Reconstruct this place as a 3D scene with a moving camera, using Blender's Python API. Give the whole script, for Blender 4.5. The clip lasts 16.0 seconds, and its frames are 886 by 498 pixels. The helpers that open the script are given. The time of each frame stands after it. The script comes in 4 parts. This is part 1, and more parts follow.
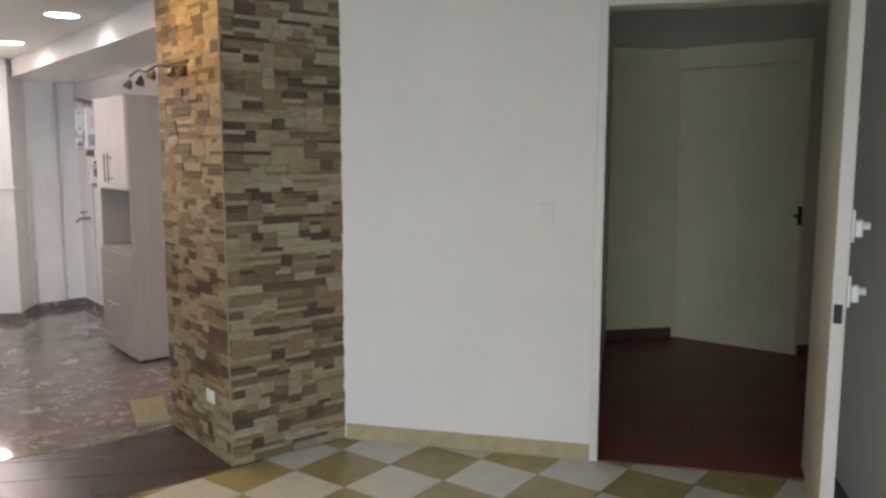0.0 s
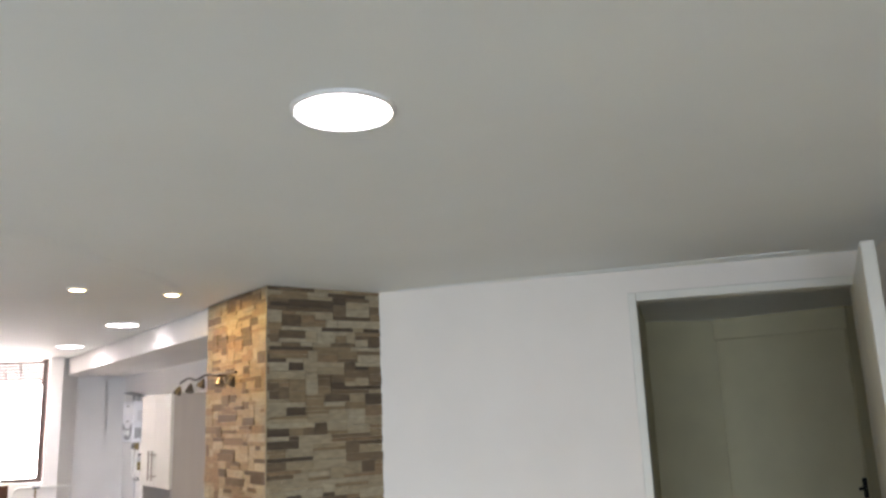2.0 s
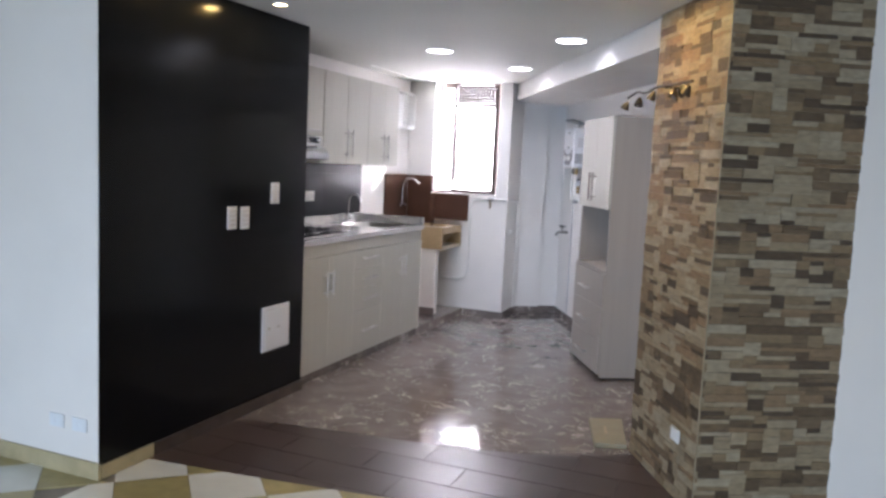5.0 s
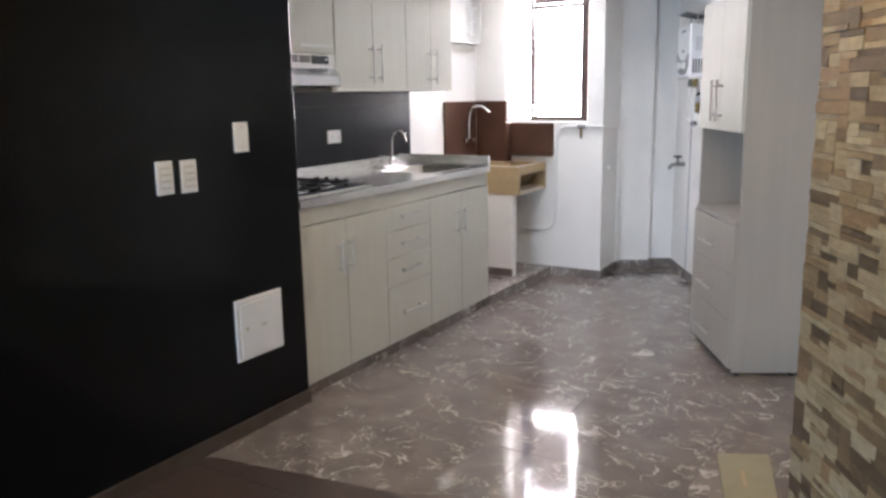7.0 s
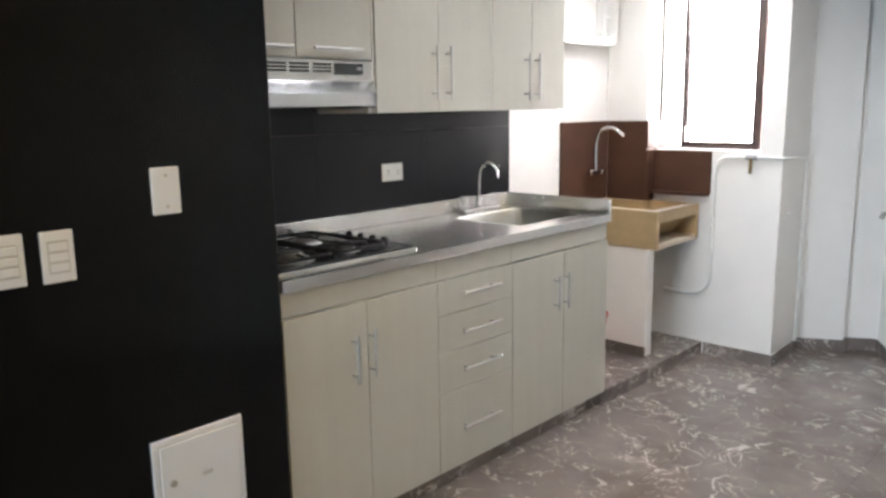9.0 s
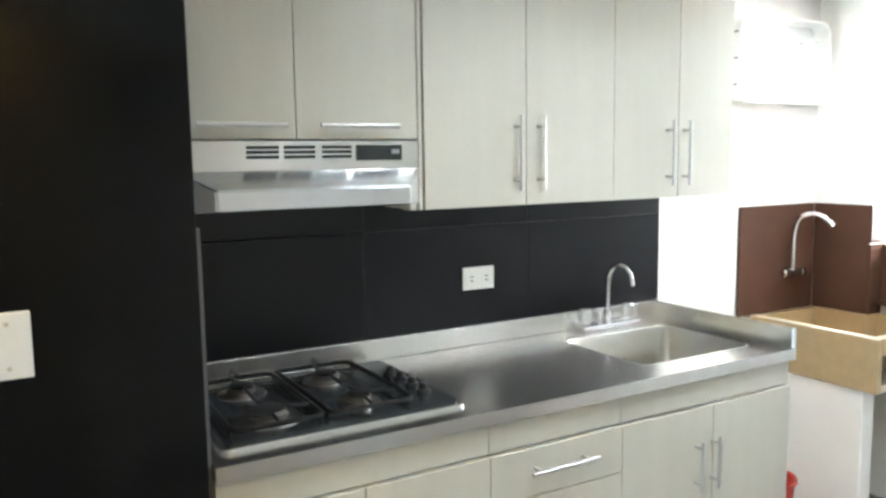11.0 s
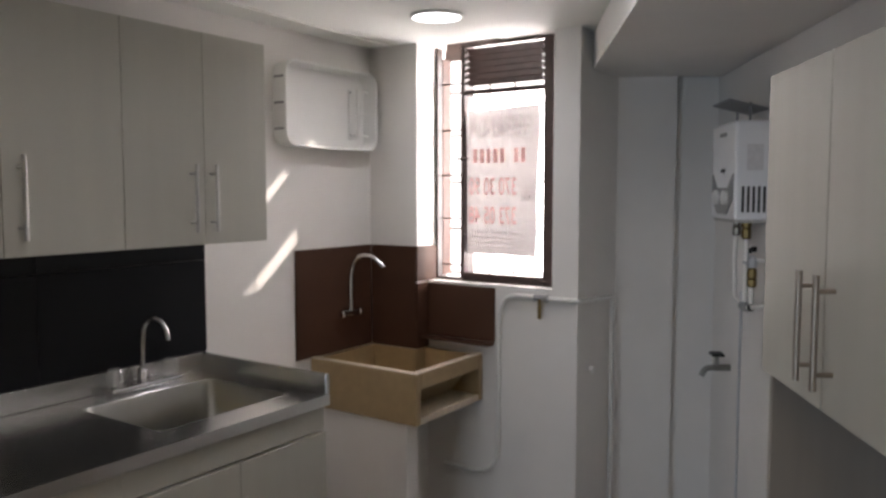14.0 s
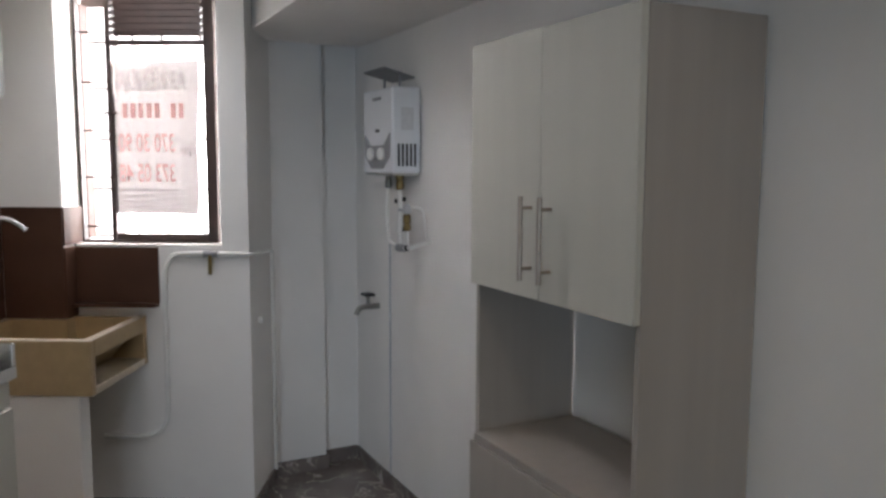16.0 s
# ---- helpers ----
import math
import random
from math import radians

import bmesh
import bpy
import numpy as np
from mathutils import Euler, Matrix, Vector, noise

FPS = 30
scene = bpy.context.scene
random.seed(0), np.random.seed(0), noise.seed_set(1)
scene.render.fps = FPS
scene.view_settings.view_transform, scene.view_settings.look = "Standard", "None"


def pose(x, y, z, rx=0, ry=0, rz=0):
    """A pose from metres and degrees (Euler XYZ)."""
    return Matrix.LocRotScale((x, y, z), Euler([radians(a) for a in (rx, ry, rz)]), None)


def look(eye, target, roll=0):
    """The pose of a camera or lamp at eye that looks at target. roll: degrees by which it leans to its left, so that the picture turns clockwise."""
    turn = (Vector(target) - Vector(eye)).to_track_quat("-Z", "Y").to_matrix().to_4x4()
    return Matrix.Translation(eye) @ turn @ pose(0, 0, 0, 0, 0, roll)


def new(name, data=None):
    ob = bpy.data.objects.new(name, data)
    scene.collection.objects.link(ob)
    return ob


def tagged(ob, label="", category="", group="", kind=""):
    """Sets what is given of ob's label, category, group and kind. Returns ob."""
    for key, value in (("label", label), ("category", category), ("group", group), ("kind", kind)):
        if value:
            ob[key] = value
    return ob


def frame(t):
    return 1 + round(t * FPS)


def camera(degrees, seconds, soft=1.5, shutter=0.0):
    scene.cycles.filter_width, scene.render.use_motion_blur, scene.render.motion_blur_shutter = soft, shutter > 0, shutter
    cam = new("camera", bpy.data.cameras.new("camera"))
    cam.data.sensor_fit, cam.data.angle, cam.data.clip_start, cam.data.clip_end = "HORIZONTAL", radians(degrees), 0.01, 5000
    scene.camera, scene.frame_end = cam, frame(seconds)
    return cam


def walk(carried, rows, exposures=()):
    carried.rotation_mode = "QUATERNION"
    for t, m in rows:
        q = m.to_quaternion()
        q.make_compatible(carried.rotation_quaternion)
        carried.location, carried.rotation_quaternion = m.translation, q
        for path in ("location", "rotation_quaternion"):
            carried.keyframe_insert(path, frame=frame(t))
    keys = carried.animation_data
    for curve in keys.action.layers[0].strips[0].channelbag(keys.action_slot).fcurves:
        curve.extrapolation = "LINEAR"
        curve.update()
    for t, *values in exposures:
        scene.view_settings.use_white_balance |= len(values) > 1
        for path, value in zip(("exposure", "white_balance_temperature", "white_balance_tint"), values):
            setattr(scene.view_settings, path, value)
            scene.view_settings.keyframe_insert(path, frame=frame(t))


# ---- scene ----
cam = camera(59.6, 16.0, soft=2.8)
PATH = [
    (0, (0.347, 0.727, 1.412), (0.719, 2.677, 1.17), 0.1),
    (0.5, (0.4, 0.705, 1.415), (0.988, 2.603, 1.191), -0.6),
    (1, (0.41, 0.687, 1.448), (1.002, 2.595, 1.344), -1.3),
    (1.5, (0.373, 0.674, 1.523), (0.786, 2.621, 1.727), -2.2),
    (2, (0.343, 0.658, 1.595), (0.624, 2.594, 2.008), -2.4),
    (2.5, (0.34, 0.664, 1.622), (0.543, 2.592, 2.113), -2.1),
    (3, (0.322, 0.682, 1.632), (0.471, 2.62, 2.106), -2.0),
    (3.5, (0.277, 0.706, 1.603), (0.167, 2.666, 1.982), -1.6),
    (4, (0.207, 0.725, 1.553), (-0.203, 2.673, 1.753), -1.2),
    (4.5, (0.172, 0.749, 1.491), (-0.483, 2.638, 1.474), -0.7),
    (5, (0.204, 0.909, 1.422), (-0.545, 2.75, 1.206), 2.7),
    (7.5, (-0.169, 2.781, 1.369), (-1.223, 4.434, 0.973), -0.7),
    (8, (-0.241, 3.146, 1.384), (-1.299, 4.793, 0.975), 2.6),
    (8.5, (-0.345, 3.424, 1.384), (-1.53, 4.988, 0.994), 1.5),
    (9, (-0.496, 3.665, 1.418), (-1.849, 5.092, 1.054), -0.9),
    (11.5, (-0.842, 4.714, 1.531), (-2.582, 5.675, 1.31), -0.5),
    (12, (-0.822, 4.762, 1.506), (-2.49, 5.851, 1.323), -0.9),
    (12.5, (-0.792, 4.831, 1.515), (-2.258, 6.175, 1.307), -0.6),
    (13, (-0.749, 4.882, 1.518), (-2.06, 6.38, 1.325), 0.1),
    (13.5, (-0.729, 4.921, 1.569), (-1.939, 6.51, 1.461), -0.3),
    (14, (-0.703, 4.956, 1.558), (-1.823, 6.606, 1.409), -0.0),
    (14.5, (-0.77, 4.958, 1.53), (-1.725, 6.705, 1.338), 0.3),
    (15, (-0.962, 4.903, 1.499), (-1.523, 6.808, 1.263), -1.2),
    (15.5, (-1.032, 4.771, 1.497), (-1.335, 6.739, 1.308), 0.2),
    (16, (-1.07, 4.639, 1.486), (-1.135, 6.627, 1.273), 0.2),
]
EXPOSURES = [(0, 1.8, 7150, 23), (0.5, 1.9, 7100, 22), (1.0, 2.38, 6980, 21), (1.5, 2.35, 7200, 23), (2.5, 1.98, 6620, 24), (3.5, 1.78, 6500, 26), (4.5, 1.85, 6200, 24), (5, 1.85, 6070, 22), (7.5, 2.15, 6350, 17), (9, 2.25, 6450, 14), (11.5, 2.92, 6050, 5), (12.5, 2.25, 6300, 9), (13, 1.62, 6550, 13), (13.6, 0.88, 6700, 18), (14.5, 0.22, 6750, 18), (15.2, 0.27, 6680, 17), (16, 0.66, 6480, 16)]
walk(cam, [(t, look(eye, target, roll)) for t, eye, target, roll in PATH], EXPOSURES)


# ---- plan ----
CEIL = 2.195
A = 29.0                                   # the stone column and the long side wall stand askew
UV = pose(0, 0, 0, 0, 0, A)
WD = pose(0.575, 4.496, 0, 0, 0, -24.3)    # the wall with the door
FLAT = Matrix.Identity(4)
BACK, FRONT, UPPER = -2.965, -2.36, -2.62  # kitchen: back wall, base fronts, wall cabinet fronts
WIN = 7.778

# ---- world, sun, large lights ----
SUN_DIR = Vector((-0.67, -1.0, -0.87)).normalized()
world = bpy.data.worlds.new("sky")
scene.world = world
world.use_nodes = True
wn = world.node_tree
sky = wn.nodes.new("ShaderNodeTexSky")
sky.sky_type, sky.sun_disc = "NISHITA", False
sky.sun_elevation = math.asin(-SUN_DIR.z)
sky.sun_rotation = math.atan2(-SUN_DIR.x, -SUN_DIR.y)
wn.links.new(sky.outputs[0], wn.nodes["Background"].inputs[0])
wn.nodes["Background"].inputs[1].default_value = 0.05
sun = new("sun", bpy.data.lights.new("sun", "SUN"))
sun.data.energy, sun.data.angle, sun.data.color = 5.0, radians(0.6), (1.0, 0.93, 0.82)
sun.matrix_world = Matrix.Translation((0, 30, 30)) @ SUN_DIR.to_track_quat("-Z", "Y").to_matrix().to_4x4()


def area(name, eye, target, w, h, power, color):
    la = bpy.data.lights.new(name, "AREA")
    la.shape, la.size, la.size_y, la.energy, la.color = "RECTANGLE", w, h, power, color
    ob = new(name, la)
    ob.matrix_world = look(eye, target)
    return ob


area("window_sky", (-2.38, 8.35, 1.70), (-2.2, 5.0, 1.2), 0.8, 1.1, 46, (1.0, 0.98, 0.96))
area("living_window_sky", (-1.6, -2.72, 0.72), (-1.0, 2, -0.45), 3.2, 1.15, 25, (0.62, 0.82, 1.0)).data.spread = radians(98)

# ---- materials ----


def mat(name, color, rough=0.5, metal=0.0, var=0.06, scale=6.0, bump=0.0, bscale=120.0, coat=0.0, stretch=None, rand=0.0, rvar=0.0, spec=0.5):
    m = bpy.data.materials.new(name)
    m.use_nodes = True
    n, l = m.node_tree.nodes, m.node_tree.links
    b = n["Principled BSDF"]
    b.inputs["Roughness"].default_value, b.inputs["Metallic"].default_value = rough, metal
    b.inputs["Coat Weight"].default_value = coat
    b.inputs["Coat Roughness"].default_value = 0.08
    b.inputs["Specular IOR Level"].default_value = spec
    tc = n.new("ShaderNodeTexCoord")
    mp = n.new("ShaderNodeMapping")
    mp.inputs["Scale"].default_value = stretch or (1, 1, 1)
    l.new(tc.outputs["Object"], mp.inputs[0])
    t = n.new("ShaderNodeTexNoise")
    t.inputs["Scale"].default_value, t.inputs["Detail"].default_value = scale, 6
    l.new(mp.outputs[0], t.inputs["Vector"])
    hsv = n.new("ShaderNodeHueSaturation")
    hsv.inputs["Color"].default_value = (*color, 1)
    mr = n.new("ShaderNodeMapRange")
    mr.inputs[1].default_value, mr.inputs[2].default_value = 0.3, 0.7
    mr.inputs[3].default_value, mr.inputs[4].default_value = 1 - var, 1 + var
    l.new(t.outputs[0], mr.inputs[0])
    if rand:
        oi = n.new("ShaderNodeObjectInfo")
        ra = n.new("ShaderNodeMapRange")
        ra.inputs[3].default_value, ra.inputs[4].default_value = 1 - rand, 1 + rand
        l.new(oi.outputs["Random"], ra.inputs[0])
        mu = n.new("ShaderNodeMath")
        mu.operation = "MULTIPLY"
        l.new(mr.outputs[0], mu.inputs[0])
        l.new(ra.outputs[0], mu.inputs[1])
        l.new(mu.outputs[0], hsv.inputs["Value"])
    else:
        l.new(mr.outputs[0], hsv.inputs["Value"])
    l.new(hsv.outputs[0], b.inputs["Base Color"])
    if rvar:
        rr = n.new("ShaderNodeMapRange")
        rr.inputs[1].default_value, rr.inputs[2].default_value = 0.3, 0.7
        rr.inputs[3].default_value, rr.inputs[4].default_value = max(0.02, rough - rvar), rough + rvar
        l.new(t.outputs[0], rr.inputs[0])
        l.new(rr.outputs[0], b.inputs["Roughness"])
    if bump:
        t2 = n.new("ShaderNodeTexNoise")
        t2.inputs["Scale"].default_value, t2.inputs["Detail"].default_value = bscale, 4
        l.new(mp.outputs[0], t2.inputs["Vector"])
        bp = n.new("ShaderNodeBump")
        bp.inputs["Strength"].default_value, bp.inputs["Distance"].default_value = bump, 0.004
        l.new(t2.outputs[0], bp.inputs["Height"])
        l.new(bp.outputs[0], b.inputs["Normal"])
    return m


def glow(name, color, strength):
    m = bpy.data.materials.new(name)
    m.use_nodes = True
    b = m.node_tree.nodes["Principled BSDF"]
    b.inputs["Base Color"].default_value = (*color, 1)
    b.inputs["Emission Color"].default_value = (*color, 1)
    b.inputs["Emission Strength"].default_value = strength
    return m


def ramp_by(m, stops, source):
    """Colour a material's base by a random value: Object Info or per island."""
    n, l = m.node_tree.nodes, m.node_tree.links
    hsv = next(x for x in n if x.type == "HUE_SAT")
    node = n.new("ShaderNodeObjectInfo" if source == "object" else "ShaderNodeNewGeometry")
    r = n.new("ShaderNodeValToRGB")
    r.color_ramp.interpolation = "CONSTANT"
    while len(r.color_ramp.elements) < len(stops):
        r.color_ramp.elements.new(0.5)
    for e, (p, c) in zip(r.color_ramp.elements, stops):
        e.position, e.color = p, (*c, 1)
    l.new(node.outputs["Random" if source == "object" else "Random Per Island"], r.inputs[0])
    l.new(r.outputs[0], hsv.inputs["Color"])
    return m


WHITE = mat("white_wall_paint", (0.83, 0.772, 0.695), 0.62, var=0.03, scale=2.2, bump=0.12, bscale=70)
CEILING = mat("ceiling_paint", (0.79, 0.80, 0.765), 0.7, var=0.025, scale=1.5, bump=0.1, bscale=50)
KITCHEN_WHITE = mat("kitchen_white_paint", (0.825, 0.80, 0.77), 0.5, var=0.03, scale=3, bump=0.15, bscale=45)
BLACK = mat("black_gloss_paint", (0.004, 0.0045, 0.006), 0.16, var=0.1, scale=2, bump=0.02, bscale=14, spec=0.22)
CREAM_ROOM = mat("cream_room_paint", (0.66, 0.605, 0.40), 0.6, var=0.05, scale=3, bump=0.1)
LAMINATE = mat("grey_oak_laminate", (0.535, 0.515, 0.45), 0.42, var=0.022, scale=5, bump=0.02, bscale=60, stretch=(5, 5, 0.3))
# greige toned darker than the doors, partly for shade that falls there
LAMINATE_DARK = mat("tall_cabinet_laminate_shaded", (0.37, 0.33, 0.29), 0.42, var=0.035, scale=5, bump=0.03, bscale=60, stretch=(5, 5, 0.3))
STEEL = mat("brushed_steel", (0.66, 0.65, 0.63), 0.27, 1.0, var=0.03, scale=5)
SINK = mat("sink_steel", (0.50, 0.495, 0.465), 0.3, 1.0, var=0.05, scale=6)
CHROME = mat("chrome", (0.66, 0.66, 0.67), 0.08, 1.0, var=0.02)
TALL_HANDLE = mat("warm_dull_nickel", (0.40, 0.34, 0.29), 0.4, 1.0, var=0.06, scale=40)
DULL = mat("dull_tap_metal", (0.32, 0.31, 0.29), 0.38, 1.0, var=0.15, scale=40)
CAP_GREY = mat("satin_grey_sheet", (0.46, 0.47, 0.49), 0.45, var=0.04, scale=8)
HOOD = mat("brushed_hood_steel", (0.60, 0.61, 0.63), 0.24, 1.0, var=0.04, scale=5)
HANDLE = mat("satin_nickel", (0.60, 0.585, 0.56), 0.36, 1.0, var=0.04, scale=40)
ENAMEL = mat("black_enamel", (0.026, 0.028, 0.031), 0.2, var=0.2, scale=12, rvar=0.05)
IRON = mat("black_cast_iron", (0.010, 0.010, 0.010), 0.45, var=0.2, scale=40, bump=0.1, bscale=300, spec=0.25)
ALU = mat("burner_aluminium", (0.30, 0.29, 0.28), 0.36, 1.0, var=0.1, scale=40)
DARK_TILE = mat("black_wall_tile", (0.007, 0.007, 0.009), 0.28, var=0.1, scale=3, spec=0.25)
BROWN_TILE = mat("dark_brown_wall_tile", (0.080, 0.039, 0.025), 0.5, var=0.1, scale=5, spec=0.14)
TUB = mat("tan_granite_tub", (0.37, 0.262, 0.135), 0.38, var=0.06, scale=30, bump=0.06, bscale=200)
TUB_EDGE = mat("worn_tub_edge", (0.55, 0.47, 0.36), 0.5, var=0.15, scale=30)
FRAME = mat("brown_window_metal", (0.050, 0.028, 0.022), 0.45, var=0.25, scale=20, bump=0.1)
PLASTIC = mat("white_plastic", (0.80, 0.80, 0.78), 0.35, var=0.02)
COOL_PLASTIC = mat("cool_white_plate", (0.80, 0.81, 0.85), 0.35, var=0.02)
STICKER = mat("pale_grey_sticker", (0.66, 0.66, 0.67), 0.5, var=0.06, scale=60)
FAINT = mat("faint_print_and_gap_shade", (0.58, 0.57, 0.58), 0.5)
PVC = mat("white_pvc_pipe", (0.78, 0.77, 0.74), 0.4, var=0.05, scale=12)
HEATER = mat("white_enamel_sheet", (0.80, 0.81, 0.83), 0.28, var=0.02)
GREY = mat("grey_plastic", (0.28, 0.28, 0.29), 0.4, var=0.05)
DARKHOLE = mat("dark_slot", (0.015, 0.015, 0.015), 0.8)
BRASS = mat("brass", (0.20, 0.14, 0.06), 0.42, 1.0, var=0.1, scale=30)
OLDBRASS = mat("antique_brass", (0.13, 0.115, 0.095), 0.32, 1.0, var=0.15, scale=30)
RED = mat("red_plastic", (0.45, 0.04, 0.02), 0.4, var=0.06)
CARD = mat("beige_cardboard", (0.29, 0.26, 0.175), 0.8, var=0.08, scale=12)
WOODPAINT = mat("cream_painted_door", (0.74, 0.72, 0.64), 0.45, var=0.05, scale=5, bump=0.06)
RED_FLOOR = mat("worn_red_floor", (0.19, 0.036, 0.028), 0.42, var=0.3, scale=7, bump=0.1, rvar=0.1)
CREAM_TILE = mat("cream_floor_tile", (0.66, 0.665, 0.62), 0.25, var=0.05, scale=9, rand=0.05)
TAN_TILE = mat("tan_floor_tile", (0.36, 0.305, 0.14), 0.28, var=0.13, scale=14, rand=0.08)
TAN_SKIRT = mat("tan_skirting_tile", (0.46, 0.38, 0.22), 0.35, var=0.12, scale=14)
STRIP = mat("dark_brown_floor_tile", (0.066, 0.045, 0.039), 0.3, var=0.1, scale=4, rand=0.08)
SKIRT = mat("brown_skirting_tile", (0.085, 0.062, 0.052), 0.3, var=0.25, scale=12)
GROUT = mat("grey_grout", (0.22, 0.20, 0.17), 0.8, var=0.1, scale=40)
EDGE = mat("grey_panel_edge", (0.12, 0.12, 0.118), 0.45, var=0.08, scale=20)
TRIM = mat("dull_beige_trim", (0.33, 0.27, 0.18), 0.45, var=0.1, scale=20)
DGROUT = mat("dark_grout", (0.014, 0.012, 0.012), 0.8, var=0.1, scale=40)
LED = glow("led_panel", (0.95, 0.98, 1.0), 5)
WARM = glow("warm_bulb", (1.0, 0.80, 0.38), 7)
SKYLIGHT = glow("bright_sky", (1.0, 0.98, 0.95), 2.0)
STONES = [(0.0, (0.33, 0.265, 0.172)), (0.17, (0.235, 0.168, 0.095)), (0.31, (0.122, 0.083, 0.049)), (0.42, (0.36, 0.30, 0.205)), (0.55, (0.165, 0.114, 0.067)), (0.66, (0.295, 0.23, 0.143)), (0.79, (0.24, 0.16, 0.09)), (0.89, (0.092, 0.064, 0.041))]
STONE = ramp_by(mat("stacked_stone", (0.4, 0.33, 0.25), 0.48, var=0.2, scale=24, bump=0.35, bscale=45, stretch=(1, 1, 2.5)), STONES, "object")
STONE_FAR = ramp_by(mat("stacked_stone_joined", (0.4, 0.33, 0.25), 0.48, var=0.2, scale=24, bump=0.35, bscale=45, stretch=(1, 1, 2.5)), STONES, "island")


def marble():
    m = mat("brown_marble_tile", (0.185, 0.155, 0.14), 0.085, var=0.22, scale=5.5, rand=0.06, rvar=0.03)
    n, l = m.node_tree.nodes, m.node_tree.links
    b, hsv = n["Principled BSDF"], next(x for x in n if x.type == "HUE_SAT")
    geo = n.new("ShaderNodeNewGeometry")
    oi = n.new("ShaderNodeObjectInfo")
    add = n.new("ShaderNodeVectorMath")
    add.operation = "MULTIPLY_ADD"
    add.inputs[1].default_value = (1, 1, 1)
    sc = n.new("ShaderNodeVectorMath")
    sc.operation = "SCALE"
    l.new(oi.outputs["Random"], sc.inputs[0])
    sc.inputs["Scale"].default_value = 40
    l.new(geo.outputs["Position"], add.inputs[0])
    l.new(sc.outputs[0], add.inputs[2])
    warp = n.new("ShaderNodeTexNoise")
    warp.inputs["Scale"].default_value, warp.inputs["Detail"].default_value = 3.2, 5
    l.new(add.outputs[0], warp.inputs["Vector"])
    mix = n.new("ShaderNodeMixRGB")
    mix.inputs[0].default_value = 0.3
    l.new(add.outputs[0], mix.inputs[1])
    l.new(warp.outputs["Color"], mix.inputs[2])
    total = None
    for scale, w in ((2.2, 0.010), (4.4, 0.011), (8.0, 0.010)):
        v = n.new("ShaderNodeTexNoise")
        v.inputs["Scale"].default_value, v.inputs["Detail"].default_value, v.inputs["Distortion"].default_value = scale, 3, 1.1
        l.new(mix.outputs[0], v.inputs["Vector"])
        off = n.new("ShaderNodeMath")
        off.operation = "SUBTRACT"
        off.inputs[1].default_value = 0.5
        ab = n.new("ShaderNodeMath")
        ab.operation = "ABSOLUTE"
        l.new(v.outputs[0], off.inputs[0])
        l.new(off.outputs[0], ab.inputs[0])
        r = n.new("ShaderNodeMapRange")
        r.inputs[1].default_value, r.inputs[2].default_value, r.inputs[3].default_value, r.inputs[4].default_value = 0.0, w, 1.0, 0.0
        l.new(ab.outputs[0], r.inputs[0])
        fade = n.new("ShaderNodeTexNoise")
        fade.inputs["Scale"].default_value = 4.5 if scale < 4 else 7.0
        l.new(add.outputs[0], fade.inputs["Vector"])
        fr = n.new("ShaderNodeMapRange")
        fr.inputs[1].default_value, fr.inputs[2].default_value = 0.45, 0.60
        l.new(fade.outputs[0], fr.inputs[0])
        mu = n.new("ShaderNodeMath")
        mu.operation = "MULTIPLY"
        l.new(r.outputs[0], mu.inputs[0])
        l.new(fr.outputs[0], mu.inputs[1])
        if total:
            mx = n.new("ShaderNodeMath")
            mx.operation = "MAXIMUM"
            l.new(total.outputs[0], mx.inputs[0])
            l.new(mu.outputs[0], mx.inputs[1])
            total = mx
        else:
            total = mu
    vein = n.new("ShaderNodeMixRGB")
    vein.inputs[2].default_value = (0.54, 0.49, 0.45, 1)
    l.new(total.outputs[0], vein.inputs[0])
    l.new(hsv.outputs[0], vein.inputs[1])
    l.new(vein.outputs[0], b.inputs["Base Color"])
    return m


MARBLE = marble()


def clear(name, tint, rough, alpha):
    m = bpy.data.materials.new(name)
    m.use_nodes = True
    b = m.node_tree.nodes["Principled BSDF"]
    b.inputs["Base Color"].default_value = (*tint, 1)
    b.inputs["Roughness"].default_value, b.inputs["Transmission Weight"].default_value, b.inputs["IOR"].default_value = rough, alpha, 1.45
    return m


GLASS = clear("window_glass", (1, 1, 1), 0.0, 1.0)
CLEAR = clear("clear_acrylic", (0.9, 0.92, 0.92), 0.08, 0.85)
PAPER = bpy.data.materials.new("backlit_paper")
PAPER.use_nodes = True
pn = PAPER.node_tree
mixs, tr = pn.nodes.new("ShaderNodeMixShader"), pn.nodes.new("ShaderNodeBsdfTranslucent")
tr.inputs[0].default_value = (0.13, 0.119, 0.117, 1)
pn.nodes["Principled BSDF"].inputs["Base Color"].default_value = (0.78, 0.74, 0.71, 1)
mixs.inputs[0].default_value = 0.6
pn.links.new(pn.nodes["Principled BSDF"].outputs[0], mixs.inputs[1])
pn.links.new(tr.outputs[0], mixs.inputs[2])
pn.links.new(mixs.outputs[0], pn.nodes["Material Output"].inputs[0])



def ink(name, through_color, face):
    m = PAPER.copy()
    m.name = name
    next(x for x in m.node_tree.nodes if x.type == "BSDF_TRANSLUCENT").inputs[0].default_value = (*through_color, 1)
    m.node_tree.nodes["Principled BSDF"].inputs["Base Color"].default_value = (*face, 1)
    return m


INK_GREY = ink("grey_print", (0.66, 0.62, 0.62), (0.26, 0.24, 0.24))
INK_RED = ink("red_print", (0.98, 0.62, 0.60), (0.54, 0.26, 0.25))

# ---- builders ----
BASES = {}


